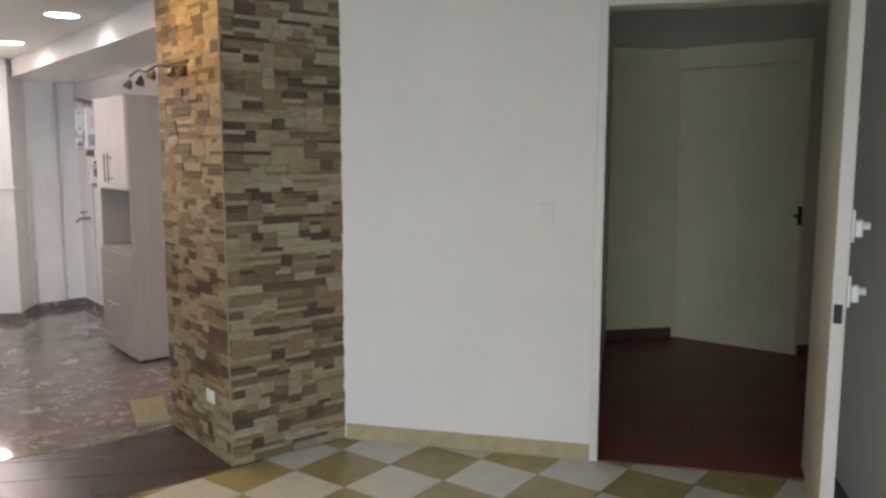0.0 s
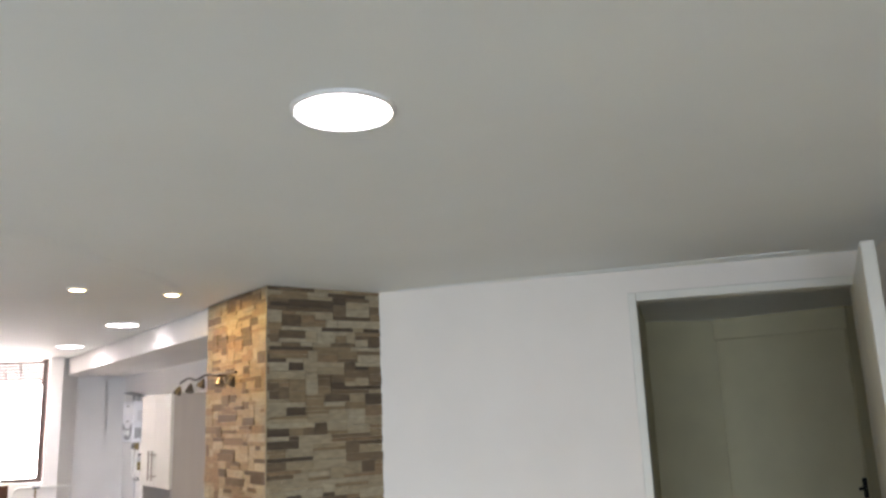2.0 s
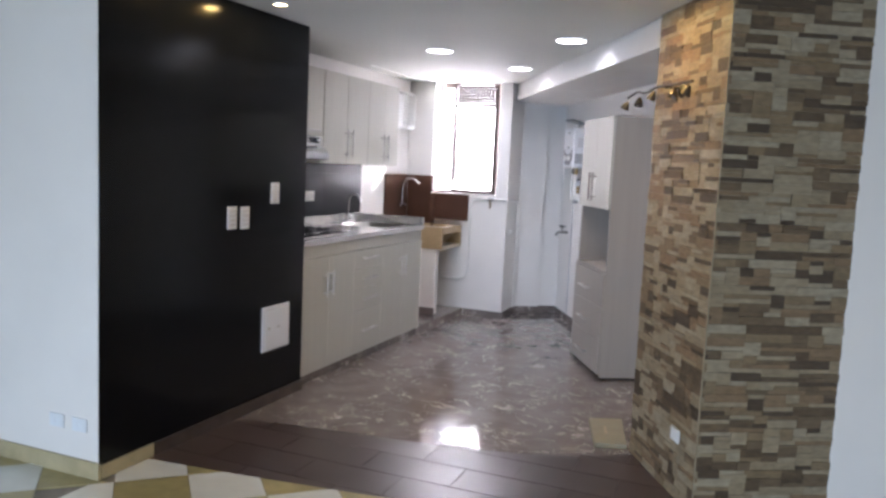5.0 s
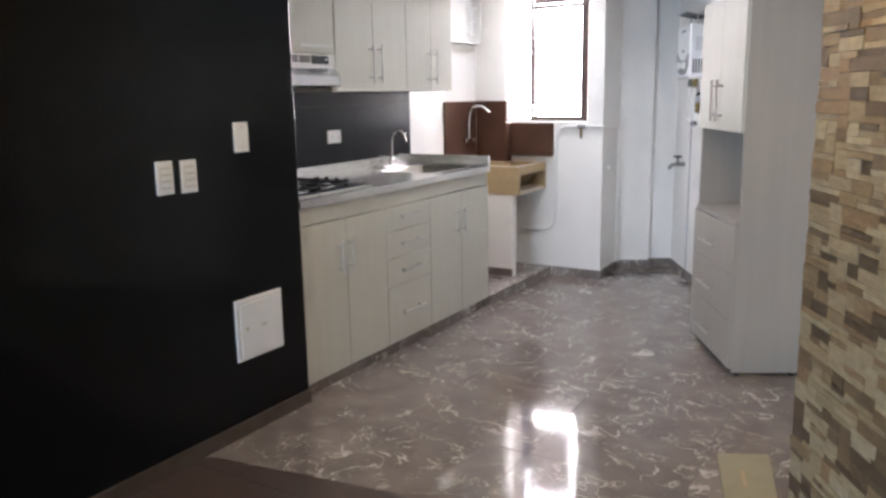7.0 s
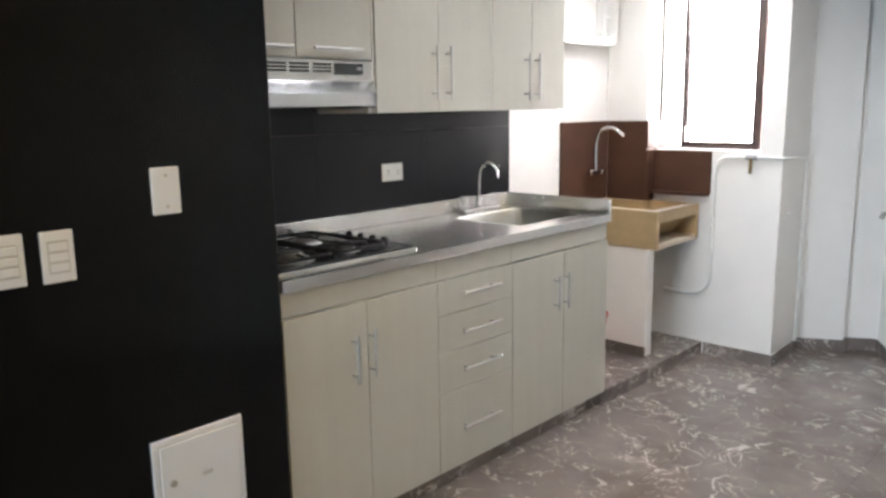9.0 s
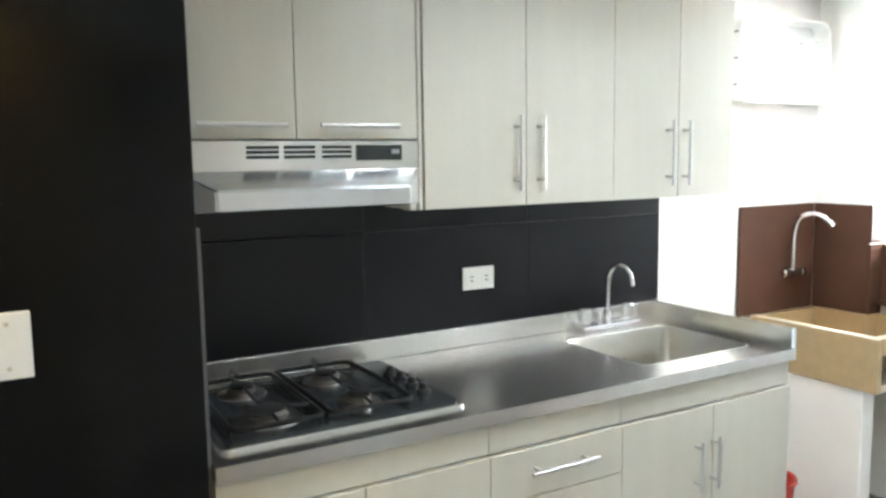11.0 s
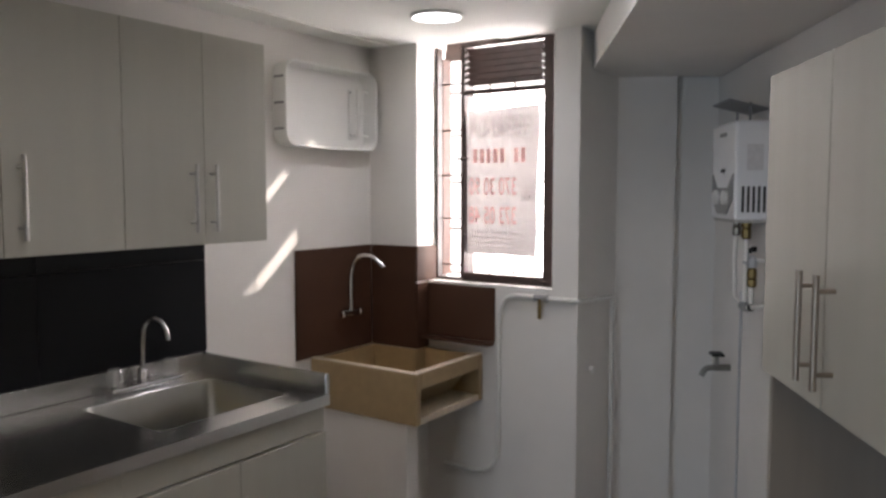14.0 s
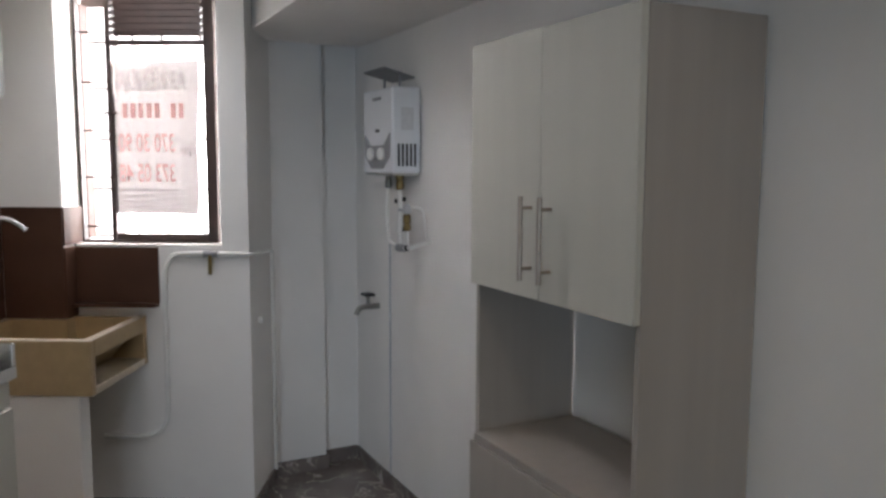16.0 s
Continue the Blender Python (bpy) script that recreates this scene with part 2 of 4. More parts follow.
def thing(name, base=(0, 0, 0), label="", category="", group="", grid=FLAT):
    """An Empty at the base of a thing; its parts are built in the grid's coordinates."""
    ob = tagged(new(name), label, category, group)
    ob.matrix_world = grid @ Matrix.Translation(base)
    ob.empty_display_size = 0.05
    BASES[ob.name] = Vector(base)
    return ob


def mesh_of(name, bm, material, shift=None, smooth=False):
    if shift is not None:
        bmesh.ops.translate(bm, verts=bm.verts, vec=-shift)
    bmesh.ops.recalc_face_normals(bm, faces=bm.faces)
    me = bpy.data.meshes.new(name)
    bm.to_mesh(me)
    bm.free()
    for m in material if isinstance(material, (list, tuple)) else [material]:
        me.materials.append(m)
    if smooth:
        me.shade_smooth()
        me.set_sharp_from_angle(angle=radians(40))
    return me


def part(name, bm, material, parent, label="", smooth=False):
    base = BASES[parent.name]
    ob = new(name, mesh_of(name, bm, material, base, smooth))
    ob.parent = parent
    BASES[ob.name] = base
    if label:
        ob["label"] = label
    return ob


def solid(name, bm, material, label, category, kind="", group="", grid=FLAT, smooth=False):
    """A top-level object of one mesh."""
    ob = tagged(new(name, mesh_of(name, bm, material, None, smooth)), label, category, group, kind)
    ob.matrix_world = grid
    BASES[ob.name] = Vector((0, 0, 0))
    return ob


def box(x0, x1, y0, y1, z0, z1, bevel=0.0, bm=None, seg=2):
    own = bmesh.new()
    bmesh.ops.create_cube(own, size=1, matrix=Matrix.Translation(((x0 + x1) / 2, (y0 + y1) / 2, (z0 + z1) / 2)) @ Matrix.Diagonal((abs(x1 - x0), abs(y1 - y0), abs(z1 - z0), 1)))
    if bevel:
        bmesh.ops.bevel(own, geom=own.edges[:], offset=bevel, segments=seg, affect="EDGES", profile=0.5)
    return merge(bm, own)


def merge(bm, own):
    if bm is None:
        return own
    me = bpy.data.meshes.new("tmp")
    own.to_mesh(me)
    own.free()
    bm.from_mesh(me)
    bpy.data.meshes.remove(me)
    return bm


def prism(poly, z0, z1, bm=None, m=FLAT):
    """A polygon in x, y raised from z0 to z1, then turned by m."""
    own = bmesh.new()
    lo = [own.verts.new((x, y, z0)) for x, y in poly]
    hi = [own.verts.new((x, y, z1)) for x, y in poly]
    own.faces.new(lo[::-1])
    own.faces.new(hi)
    for i in range(len(poly)):
        j = (i + 1) % len(poly)
        own.faces.new((lo[i], lo[j], hi[j], hi[i]))
    bmesh.ops.transform(own, matrix=m, verts=own.verts)
    return merge(bm, own)


def rod(a, b, r, bm=None, seg=12, r2=None):
    a, b = Vector(a), Vector(b)
    own = bmesh.new()
    m = Matrix.Translation((a + b) / 2) @ (b - a).to_track_quat("Z", "Y").to_matrix().to_4x4()
    bmesh.ops.create_cone(own, cap_ends=True, segments=seg, radius1=r, radius2=r if r2 is None else r2, depth=(b - a).length, matrix=m)
    return merge(bm, own)


def tube(points, r, bm=None, seg=10, fillet=0.0, steps=6):
    """A round pipe along a polyline with rounded bends."""
    pts = [Vector(p) for p in points]
    if fillet:
        out = [pts[0]]
        for i in range(1, len(pts) - 1):
            p, a, b = pts[i], pts[i - 1], pts[i + 1]
            d1, d2 = min(fillet, (a - p).length * 0.49), min(fillet, (b - p).length * 0.49)
            s, e = p + (a - p).normalized() * d1, p + (b - p).normalized() * d2
            for k in range(steps + 1):
                t = k / steps
                out.append(s * (1 - t) ** 2 + p * 2 * t * (1 - t) + e * t * t)
        pts = out + [pts[-1]]
    own = bmesh.new()
    rings, up = [], None
    for i, p in enumerate(pts):
        d = (pts[min(i + 1, len(pts) - 1)] - pts[max(i - 1, 0)]).normalized()
        if up is None:
            up = d.orthogonal().normalized()
        up = (up - d * up.dot(d)).normalized()
        side = d.cross(up)
        rings.append([own.verts.new(p + (up * math.cos(2 * math.pi * k / seg) + side * math.sin(2 * math.pi * k / seg)) * r) for k in range(seg)])
    for r0, r1 in zip(rings, rings[1:]):
        for k in range(seg):
            own.faces.new((r0[k], r0[(k + 1) % seg], r1[(k + 1) % seg], r1[k]))
    own.faces.new(rings[0][::-1])
    own.faces.new(rings[-1])
    return merge(bm, own)


def lathe(profile, at, axis=(0, 0, 1), bm=None, seg=24):
    """A profile of (radius, height) spun about an axis through at."""
    own = bmesh.new()
    m = Matrix.Translation(at) @ Vector(axis).to_track_quat("Z", "Y").to_matrix().to_4x4()
    rings = [[own.verts.new((max(r, 1e-4) * math.cos(2 * math.pi * k / seg), max(r, 1e-4) * math.sin(2 * math.pi * k / seg), h)) for k in range(seg)] for r, h in profile]
    for r0, r1 in zip(rings, rings[1:]):
        for k in range(seg):
            own.faces.new((r0[k], r0[(k + 1) % seg], r1[(k + 1) % seg], r1[k]))
    own.faces.new(rings[0][::-1])
    own.faces.new(rings[-1])
    bmesh.ops.transform(own, matrix=m, verts=own.verts)
    return merge(bm, own)


def round_rect(w, h, r, n=5):
    out = []
    for cx, cy, a in ((w / 2 - r, h / 2 - r, 0), (-w / 2 + r, h / 2 - r, 90), (-w / 2 + r, -h / 2 + r, 180), (w / 2 - r, -h / 2 + r, 270)):
        for k in range(n + 1):
            t = radians(a + 90 * k / n)
            out.append((cx + r * math.cos(t), cy + r * math.sin(t)))
    return out


def clip_poly(poly, p, n):
    """The part of a convex polygon on the side of p to which n points."""
    out = []
    for i, a in enumerate(poly):
        b = poly[(i + 1) % len(poly)]
        da, db = (a[0] - p[0]) * n[0] + (a[1] - p[1]) * n[1], (b[0] - p[0]) * n[0] + (b[1] - p[1]) * n[1]
        if da >= 0:
            out.append(a)
        if da * db < 0:
            k = da / (da - db)
            out.append((a[0] + (b[0] - a[0]) * k, a[1] + (b[1] - a[1]) * k))
    return out


def size_of(poly):
    return abs(sum(a[0] * b[1] - b[0] * a[1] for a, b in zip(poly, poly[1:] + poly[:1]))) / 2


def at_grid(grid, x, y):
    v = grid @ Vector((x, y, 0))
    return v.x, v.y


# ---- large structure ----
P_HINGE = at_grid(WD, 2.22, 0)                       # inner corner by the open door
P_RIGHT = at_grid(WD, 2.22, -6.4)                    # the living room's side wall runs to here
# floors: sub-slabs, the tiles follow at the end of the file
solid("floor_1", prism([(-5.2, -2.6), (P_RIGHT[0] + 0.3, -2.6), (2.9, 3.5), (0.60, 4.62), (-5.2, 4.3)], -0.12, -0.006), GROUT, "grey grout bed under the checkered living room tiles", "floor", "structure")
solid("floor_2", prism([(-3.1, 3.62), (-0.6, 3.9), (0.035, 4.202), (0.5, 4.47), (-1.3, 8.7), (-3.1, 8.7)], -0.12, -0.003), SKIRT, "dark grout bed under the marble kitchen tiles", "floor", "structure")
solid("floor_3", prism([(1.12, 0.005), (2.27, 0.005), (3.6, 0.3), (3.6, 3.4), (1.0, 3.4)], -0.12, 0.004), RED_FLOOR, "worn dark red floor of the unlit side room", "floor", "structure", grid=WD)
# notched above the window, out of view, to let a sun streak in
solid("ceiling", prism([(-5.3, -2.7), (3.5, -2.7), (6.4, 5.0), (3.6, 8.0), (-0.6, 8.9), (-2.085, 8.45), (-2.085, 7.80), (-2.703, 7.80), (-2.703, 7.93), (-3.1, 7.93), (-3.1, 3.4), (-5.3, 3.4)], CEIL, CEIL + 0.12), CEILING, "smooth off-white painted ceiling", "ceiling", "structure")

solid("wall_back_kitchen", box(BACK - 0.12, BACK, 4.925, 7.9, 0, CEIL), KITCHEN_WHITE, "white painted wall behind the kitchen cabinets", "wall", "structure")
solid("wall_black", box(BACK - 0.12, -2.34, 3.344, 4.922, 0.0, CEIL, 0.004), BLACK, "glossy black painted wall block beside the kitchen", "wall", "structure")
solid("wall_living_left", box(-5.2, -2.343, 3.34, 3.343, 0, CEIL), WHITE, "white painted living room wall", "wall", "structure")
solid("wall_living_left_core", box(-5.2, BACK - 0.121, 3.344, 3.46, 0, CEIL), WHITE, "white painted living room wall", "wall", "structure")
solid("wall_far_left", box(-5.3, -5.2, -2.7, 3.46, 0, CEIL), WHITE, "plain white living room wall", "wall", "structure")
bm = box(-5.3, -3.3, -2.7, -2.58, 0, CEIL)
box(0.1, 3.2, -2.7, -2.58, 0, CEIL, bm=bm)
box(-3.3, 0.1, -2.7, -2.58, 0, 0.12, bm=bm)
box(-3.3, 0.1, -2.7, -2.58, 1.75, CEIL, bm=bm)
solid("wall_living_back", bm, WHITE, "white living room wall with a wide window opening", "wall", "structure")
solid("wall_living_right", box(2.22, 2.34, -6.9, -0.002, 0, CEIL), WHITE, "white painted wall beside the open door", "wall", "structure", grid=WD)
bm = box(-0.05, 1.225, 0, 0.12, 0, CEIL)
box(1.225, 2.15, 0, 0.12, 2.065, CEIL, bm=bm)
box(2.15, 2.34, 0, 0.12, 0, CEIL, bm=bm)
solid("wall_door", bm, WHITE, "white painted wall with a doorway", "wall", "structure", grid=WD)
# side room
bm = box(1.08, 1.20, 0.122, 2.39, 0, CEIL)
prism([(1.20, 2.39), (1.69, 2.63), (1.75, 2.90), (1.08, 2.60)], 0, CEIL, bm)
prism([(1.72, 2.72), (2.60, 2.36), (2.62, 2.50), (1.75, 2.88)], 0, CEIL, bm)
prism([(2.52, 2.24), (3.45, 2.70), (3.40, 2.80), (2.48, 2.34)], 0, CEIL, bm)
box(3.35, 3.45, 0.05, 2.75, 0, CEIL, bm=bm)
box(2.34, 3.45, -0.05, 0.05, 0, CEIL, bm=bm)
solid("wall_side_room", bm, CREAM_ROOM, "cream painted walls of the unlit side room", "wall", "structure", grid=WD)
FARDOOR = WD @ pose(1.69, 2.63, 0, 0, 0, math.degrees(math.atan2(-0.39, 0.83)))
solid("wall_side_room_lintel", box(0.0, 0.93, -0.02, 0.12, 2.045, CEIL), CREAM_ROOM, "cream painted lintel above the closed door", "wall", "structure", grid=FARDOOR)
fd = thing("room_door", (0.0, 0.02, 0.012), "closed cream flush door in the unlit side room", "door", grid=FARDOOR)
part("door_leaf", box(-0.004, 0.934, 0.02, 0.06, 0.006, 2.044, 0.001), CREAM_ROOM, fd)
bm = box(0.875, 0.905, 0.008, 0.02, 0.93, 1.06, 0.004)
rod((0.89, -0.02, 1.0), (0.89, 0.01, 1.0), 0.012, bm)
rod((0.89, -0.02, 1.0), (0.86, -0.025, 0.99), 0.01, bm)
part("door_handle", bm, IRON, fd, "dark metal handle")
bm = prism([(1.20, 2.378), (1.688, 2.618), (1.69, 2.628), (1.20, 2.388)], 0.004, 0.085)
prism([(2.53, 2.232), (3.40, 2.662), (3.395, 2.672), (2.525, 2.243)], 0.004, 0.085, bm)
solid("baseboard_side_room", bm, SKIRT, "dark skirting in the unlit side room", "baseboard", "structure", grid=WD)

# kitchen window wall
bm = box(BACK, -2.703, 7.697, 7.92, 0, CEIL)
box(-2.703, -2.085, WIN, 7.92, 0, 1.150, bm=bm)
# added unseen head, raised to leave a slit for the sun streak
box(-2.703, -2.085, 7.803, 7.92, 2.302, CEIL + 0.14, bm=bm)
# added unseen block that ends the streak on the right
box(-2.365, -2.085, 7.803, 7.92, CEIL + 0.002, 2.301, bm=bm)
prism([(-2.085, WIN), (-1.972, WIN), (-1.985, 8.30), (-2.085, 8.30)], 0, CEIL, bm)
solid("wall_window", bm, KITCHEN_WHITE, "white kitchen wall and pier round the window", "wall", "structure")
bm = box(2.10, 2.49, 8.13, 8.34, 0, CEIL)
box(2.49, 2.80, 8.19, 8.34, 0, CEIL, bm=bm)
solid("wall_niche_end", bm, KITCHEN_WHITE, "white stepped end wall beside the water heater", "wall", "structure", grid=UV)
solid("wall_kitchen_side", box(2.68, 2.80, 3.79, 8.19, 0, CEIL), KITCHEN_WHITE, "white kitchen side wall behind the tall cabinet", "wall", "structure", grid=UV)
solid("ceiling_beam", box(2.105, 2.679, 4.405, 8.129, 2.05, CEIL - 0.001, 0.003), KITCHEN_WHITE, "white boxed beam under the kitchen ceiling", "beam", "structure", grid=UV)
solid("wall_column_core", box(2.09, 2.675, 3.672, 4.398, 0, CEIL), TUB_EDGE, "mortar core of the stone clad column", "column", "structure", grid=UV)

# seams in the plaster ceiling
solid("ceiling_seam_1", prism([(0.66, 4.44), (2.30, 3.565), (2.305, 3.577), (0.665, 4.452)], CEIL - 0.004, CEIL + 0.01), CEILING, "thin plaster seam along the ceiling's edge", "trim", "structure")
solid("ceiling_seam_3", prism([(-2.795, 6.55), (-2.787, 6.55), (-2.832, 7.69), (-2.840, 7.69)], CEIL - 0.005, CEIL + 0.01), CEILING, "thin plaster seam in the kitchen ceiling", "trim", "structure")
bm = bmesh.new()
line = [Vector(p) for p in ((-1.25, 1.95), (-1.128, 2.204), (-0.935, 2.53), (-0.737, 2.878), (-0.55, 3.40), (-0.40, 3.95), (-0.36, 4.30))]
rings = []
for k, p in enumerate(line):
    d = (line[min(k + 1, len(line) - 1)] - line[max(k - 1, 0)]).normalized()
    side, low = Vector((d.y, -d.x)), 0.018 * (1.0 - 0.11 * k)
    rings.append([bm.verts.new((*(p + side * o), CEIL + z)) for o, z in ((0.042, 0.002), (0.02, -low * 0.45), (-0.022, -low), (-0.034, -low * 0.7), (-0.042, 0.002))])
for a, b in zip(rings, rings[1:]):
    for k in range(4):
        bm.faces.new((a[k], b[k], b[k + 1], a[k + 1]))
bmesh.ops.recalc_face_normals(bm, faces=bm.faces)
bm.faces.ensure_lookup_table()
if bm.faces[0].normal.z > 0:
    bmesh.ops.reverse_faces(bm, faces=bm.faces)
solid("ceiling_seam_2", bm, CEILING, "faint raised plaster ridge across the ceiling", "trim", "structure", smooth=True)

# raised ledge under the laundry tub
solid("floor_ledge", box(BACK, FRONT + 0.002, 6.75, WIN - 0.001, -0.004, 0.068, 0.003), MARBLE, "raised brown marble ledge under the laundry tub", "ledge", "structure")

# skirting
bm = box(-2.349, -1.972, WIN - 0.012, WIN - 0.001, 0, 0.066)
prism([(-1.972, WIN - 0.012), (-1.960, WIN - 0.012), (-1.976, 8.19), (-1.986, 8.19)], 0, 0.066, bm)
solid("baseboard_pier", bm, MARBLE, "brown tile skirting round the window pier", "baseboard", "structure")
bm = box(2.2, 2.502, 8.118, 8.129, 0, 0.066)
box(2.502, 2.668, 8.178, 8.189, 0, 0.066, bm=bm)
box(2.668, 2.679, 4.405, 8.178, 0, 0.066, bm=bm)
solid("baseboard_kitchen", bm, MARBLE, "brown tile skirting along the kitchen side wall", "baseboard", "structure", grid=UV)
solid("baseboard_black_wall", box(-2.339, -2.328, 3.66, 4.92, 0, 0.062), SKIRT, "brown tile skirting under the black wall", "baseboard", "structure")
solid("baseboard_black_wall_tan", box(-2.339, -2.328, 3.345, 3.658, 0, 0.062), TAN_SKIRT, "tan tile skirting under the black wall", "baseboard", "structure")
solid("baseboard_living_left", box(-5.19, -2.328, 3.327, 3.339, 0, 0.075), TAN_SKIRT, "tan tile skirting along the white wall", "baseboard", "structure")
solid("baseboard_door_wall", box(0.005, 1.198, -0.012, -0.001, 0, 0.075), TAN_SKIRT, "tan tile skirting beside the doorway", "baseboard", "structure", grid=WD)
solid("baseboard_living_right", box(2.208, 2.219, -6.0, -0.02, 0, 0.075), SKIRT, "dark skirting beside the open door", "baseboard", "structure", grid=WD)

# bright distance outside the kitchen window
solid("backdrop", box(-60, 40, 60, 60.5, -20, 20), SKYLIGHT, "overexposed bright distance outside the window", "backdrop", "structure")

# ---- door of the side room ----
fr = thing("door_1", (1.225, 0, 0), "white painted door frame with its leaf standing open", "door", grid=WD)
fr["kind"] = "structure"
part("jamb", box(1.198, 1.236, -0.018, 0.125, 0.002, 2.09, 0.004), WOODPAINT, fr)
part("jamb", box(2.14, 2.178, -0.018, 0.125, 0.002, 2.09, 0.004), WOODPAINT, fr)
part("head", box(1.2365, 2.1395, -0.018, 0.125, 2.052, 2.09, 0.004), WOODPAINT, fr)
LEAF = WD @ pose(2.142, -0.02, 0, 0, 0, 180 + 80.2)
lf = thing("door_leaf", (0, 0, 0.012), "open white painted door with a bolt and padlock", "door", grid=LEAF)
part("panel", box(0.0, 0.98, -0.019, 0.022, 0.012, 2.06, 0.003), WOODPAINT, lf)
for z in (1.20, 1.0):
    bm = box(0.90, 0.972, 0.022, 0.032, z - 0.05, z + 0.05, 0.003)
    box(0.925, 0.965, 0.032, 0.055, z - 0.035, z + 0.02, 0.005, bm=bm)
    rod((0.945, 0.055, z), (0.945, 0.075, z), 0.012, bm)
    part("lock_case", bm, PLASTIC, lf, "white painted lock case")
part("latch_plate", box(0.975, 0.983, -0.012, 0.012, 0.90, 0.96, 0.002), IRON, lf, "dark metal latch plate")
part("peephole", rod((0.93, 0.022, 1.52), (0.93, 0.03, 1.52), 0.008), HANDLE, lf)
# wall switch by the doorway
sw = thing("wall_switch", (0.98, -0.005, 1.14), "white wall switch plate on the white wall", "switch", grid=WD)
part("plate", box(0.945, 1.015, -0.009, -0.001, 1.085, 1.195, 0.003), WHITE, sw)
part("rocker", box(0.965, 0.995, -0.013, -0.009, 1.12, 1.16, 0.002), WHITE, sw)

for x in (-2.577, -2.444):
    lo = thing("wall_outlet", (x, 3.335, 0.228), "white socket plate low on the white wall", "outlet", "sockets on the white wall")
    part("plate", box(x - 0.042, x + 0.042, 3.331, 3.3395, 0.198, 0.258, 0.003), PLASTIC, lo)
    for d2 in (-0.019, 0.019):
        part("socket", box(x + d2 - 0.012, x + d2 + 0.012, 3.329, 3.331, 0.212, 0.244, 0.001), PLASTIC, lo)

# ---- black wall fittings ----


def plate_black(name, y0, y1, z0, z1, label, rockers=0, screws=0):
    t = thing(name, (-2.334, (y0 + y1) / 2, (z0 + z1) / 2), label, "switch" if rockers else "cover plate", "white plates on the black wall")
    part("plate", box(-2.339, -2.329, y0, y1, z0, z1, 0.003), COOL_PLASTIC, t)
    # grey sheet behind the rockers paints the shade lines between them
    if rockers:
        part("rocker_shade", box(-2.329, -2.3275, y0 + 0.013, y1 - 0.013, z0 + (z1 - z0) * 0.18, z1 - (z1 - z0) * 0.18), FAINT, t, "grey backing that stands for shade between the rockers")
    for k in range(rockers):
        h = (z1 - z0) * 0.62 / rockers
        zc = z0 + (z1 - z0) * (0.2 + 0.6 * (k + 0.5) / rockers)
        part("rocker", box(-2.3275, -2.324, y0 + 0.016, y1 - 0.016, zc - h * 0.36, zc + h * 0.36, 0.001), COOL_PLASTIC, t)
    for z in ([z0 + 0.02, z1 - 0.02] if screws else []):
        part("screw", rod((-2.329, (y0 + y1) / 2, z), (-2.327, (y0 + y1) / 2, z), 0.004), HANDLE, t)
    return t


plate_black("switch_plate", 4.285, 4.358, 1.032, 1.152, "white triple switch plate on the black wall", 3)
plate_black("switch_plate", 4.177, 4.250, 1.036, 1.155, "white triple switch plate on the black wall", 3)
plate_black("blank_plate", 4.557, 4.632, 1.16, 1.278, "white blank cover plate on the black wall", 0, 1)
ht = thing("access_hatch", (-2.334, 4.63, 0.45), "white metal access hatch low on the black wall", "hatch")
part("hatch_frame", box(-2.339, -2.329, 4.497, 4.764, 0.316, 0.574, 0.003), COOL_PLASTIC, ht)
part("hatch_gap", box(-2.329, -2.3283, 4.5115, 4.7495, 0.3305, 0.5595), FAINT, ht)
part("hatch_door", box(-2.3283, -2.323, 4.515, 4.746, 0.334, 0.556, 0.002), COOL_PLASTIC, ht)
part("hatch_lock", rod((-2.323, 4.545, 0.45), (-2.316, 4.545, 0.45), 0.009), HANDLE, ht)
part("hatch_mark", box(-2.3232, -2.322, 4.63, 4.66, 0.44, 0.452), FAINT, ht)

# ---- kitchen cabinets ----


def bar_handle(parent, a, b, out, material=HANDLE):
    """A nickel bar handle from a to b, standing off along out."""
    a, b, out = Vector(a), Vector(b), Vector(out)
    off = out * 0.032
    bm = rod(a + off, b + off, 0.006, seg=10)
    for k in (0.14, 0.86):
        p = a.lerp(b, k)
        rod(p, p + off, 0.0045, bm, 8)
    return part("handle", bm, material, parent, "satin nickel bar handle", smooth=True)


X = Vector((1, 0, 0))


def door(parent, x, y0, y1, z0, z1, handle, name="door"):
    d = part(name, box(x - 0.018, x, y0 + 0.0013, y1 - 0.0013, z0 + 0.0013, z1 - 0.0013, 0.0012), LAMINATE, parent)
    a, b = handle
    bar_handle(d, (x, *a), (x, *b), X)


BASE_TOP = 0.885


def base_unit(y0, y1, label, fronts, body_top=BASE_TOP - 0.002):
    t = thing("base_cabinet", (FRONT - 0.3, (y0 + y1) / 2, 0.0), label, "cabinet", "base cabinets")
    part("body", box(BACK + 0.004, FRONT - 0.019, y0 + 0.001, y1 - 0.001, 0.06, body_top), LAMINATE, t)
    if body_top < BASE_TOP - 0.01:
        for y in (y0 + 0.001, y1 - 0.017):
            part("side_panel", box(BACK + 0.004, FRONT - 0.019, y, y + 0.016, body_top, BASE_TOP - 0.002), LAMINATE, t)
    part("plinth", box(BACK + 0.02, FRONT - 0.02, y0 + 0.001, y1 - 0.001, 0.001, 0.0595), MARBLE, t, "brown tiled plinth")
    part("top_rail", box(FRONT - 0.0185, FRONT - 0.008, y0 + 0.001, y1 - 0.001, 0.805, BASE_TOP - 0.002, 0.001), LAMINATE, t)
    for nm, a, b, z0, z1, h in fronts:
        door(t, FRONT, a, b, z0, z1, h, nm)
    return t


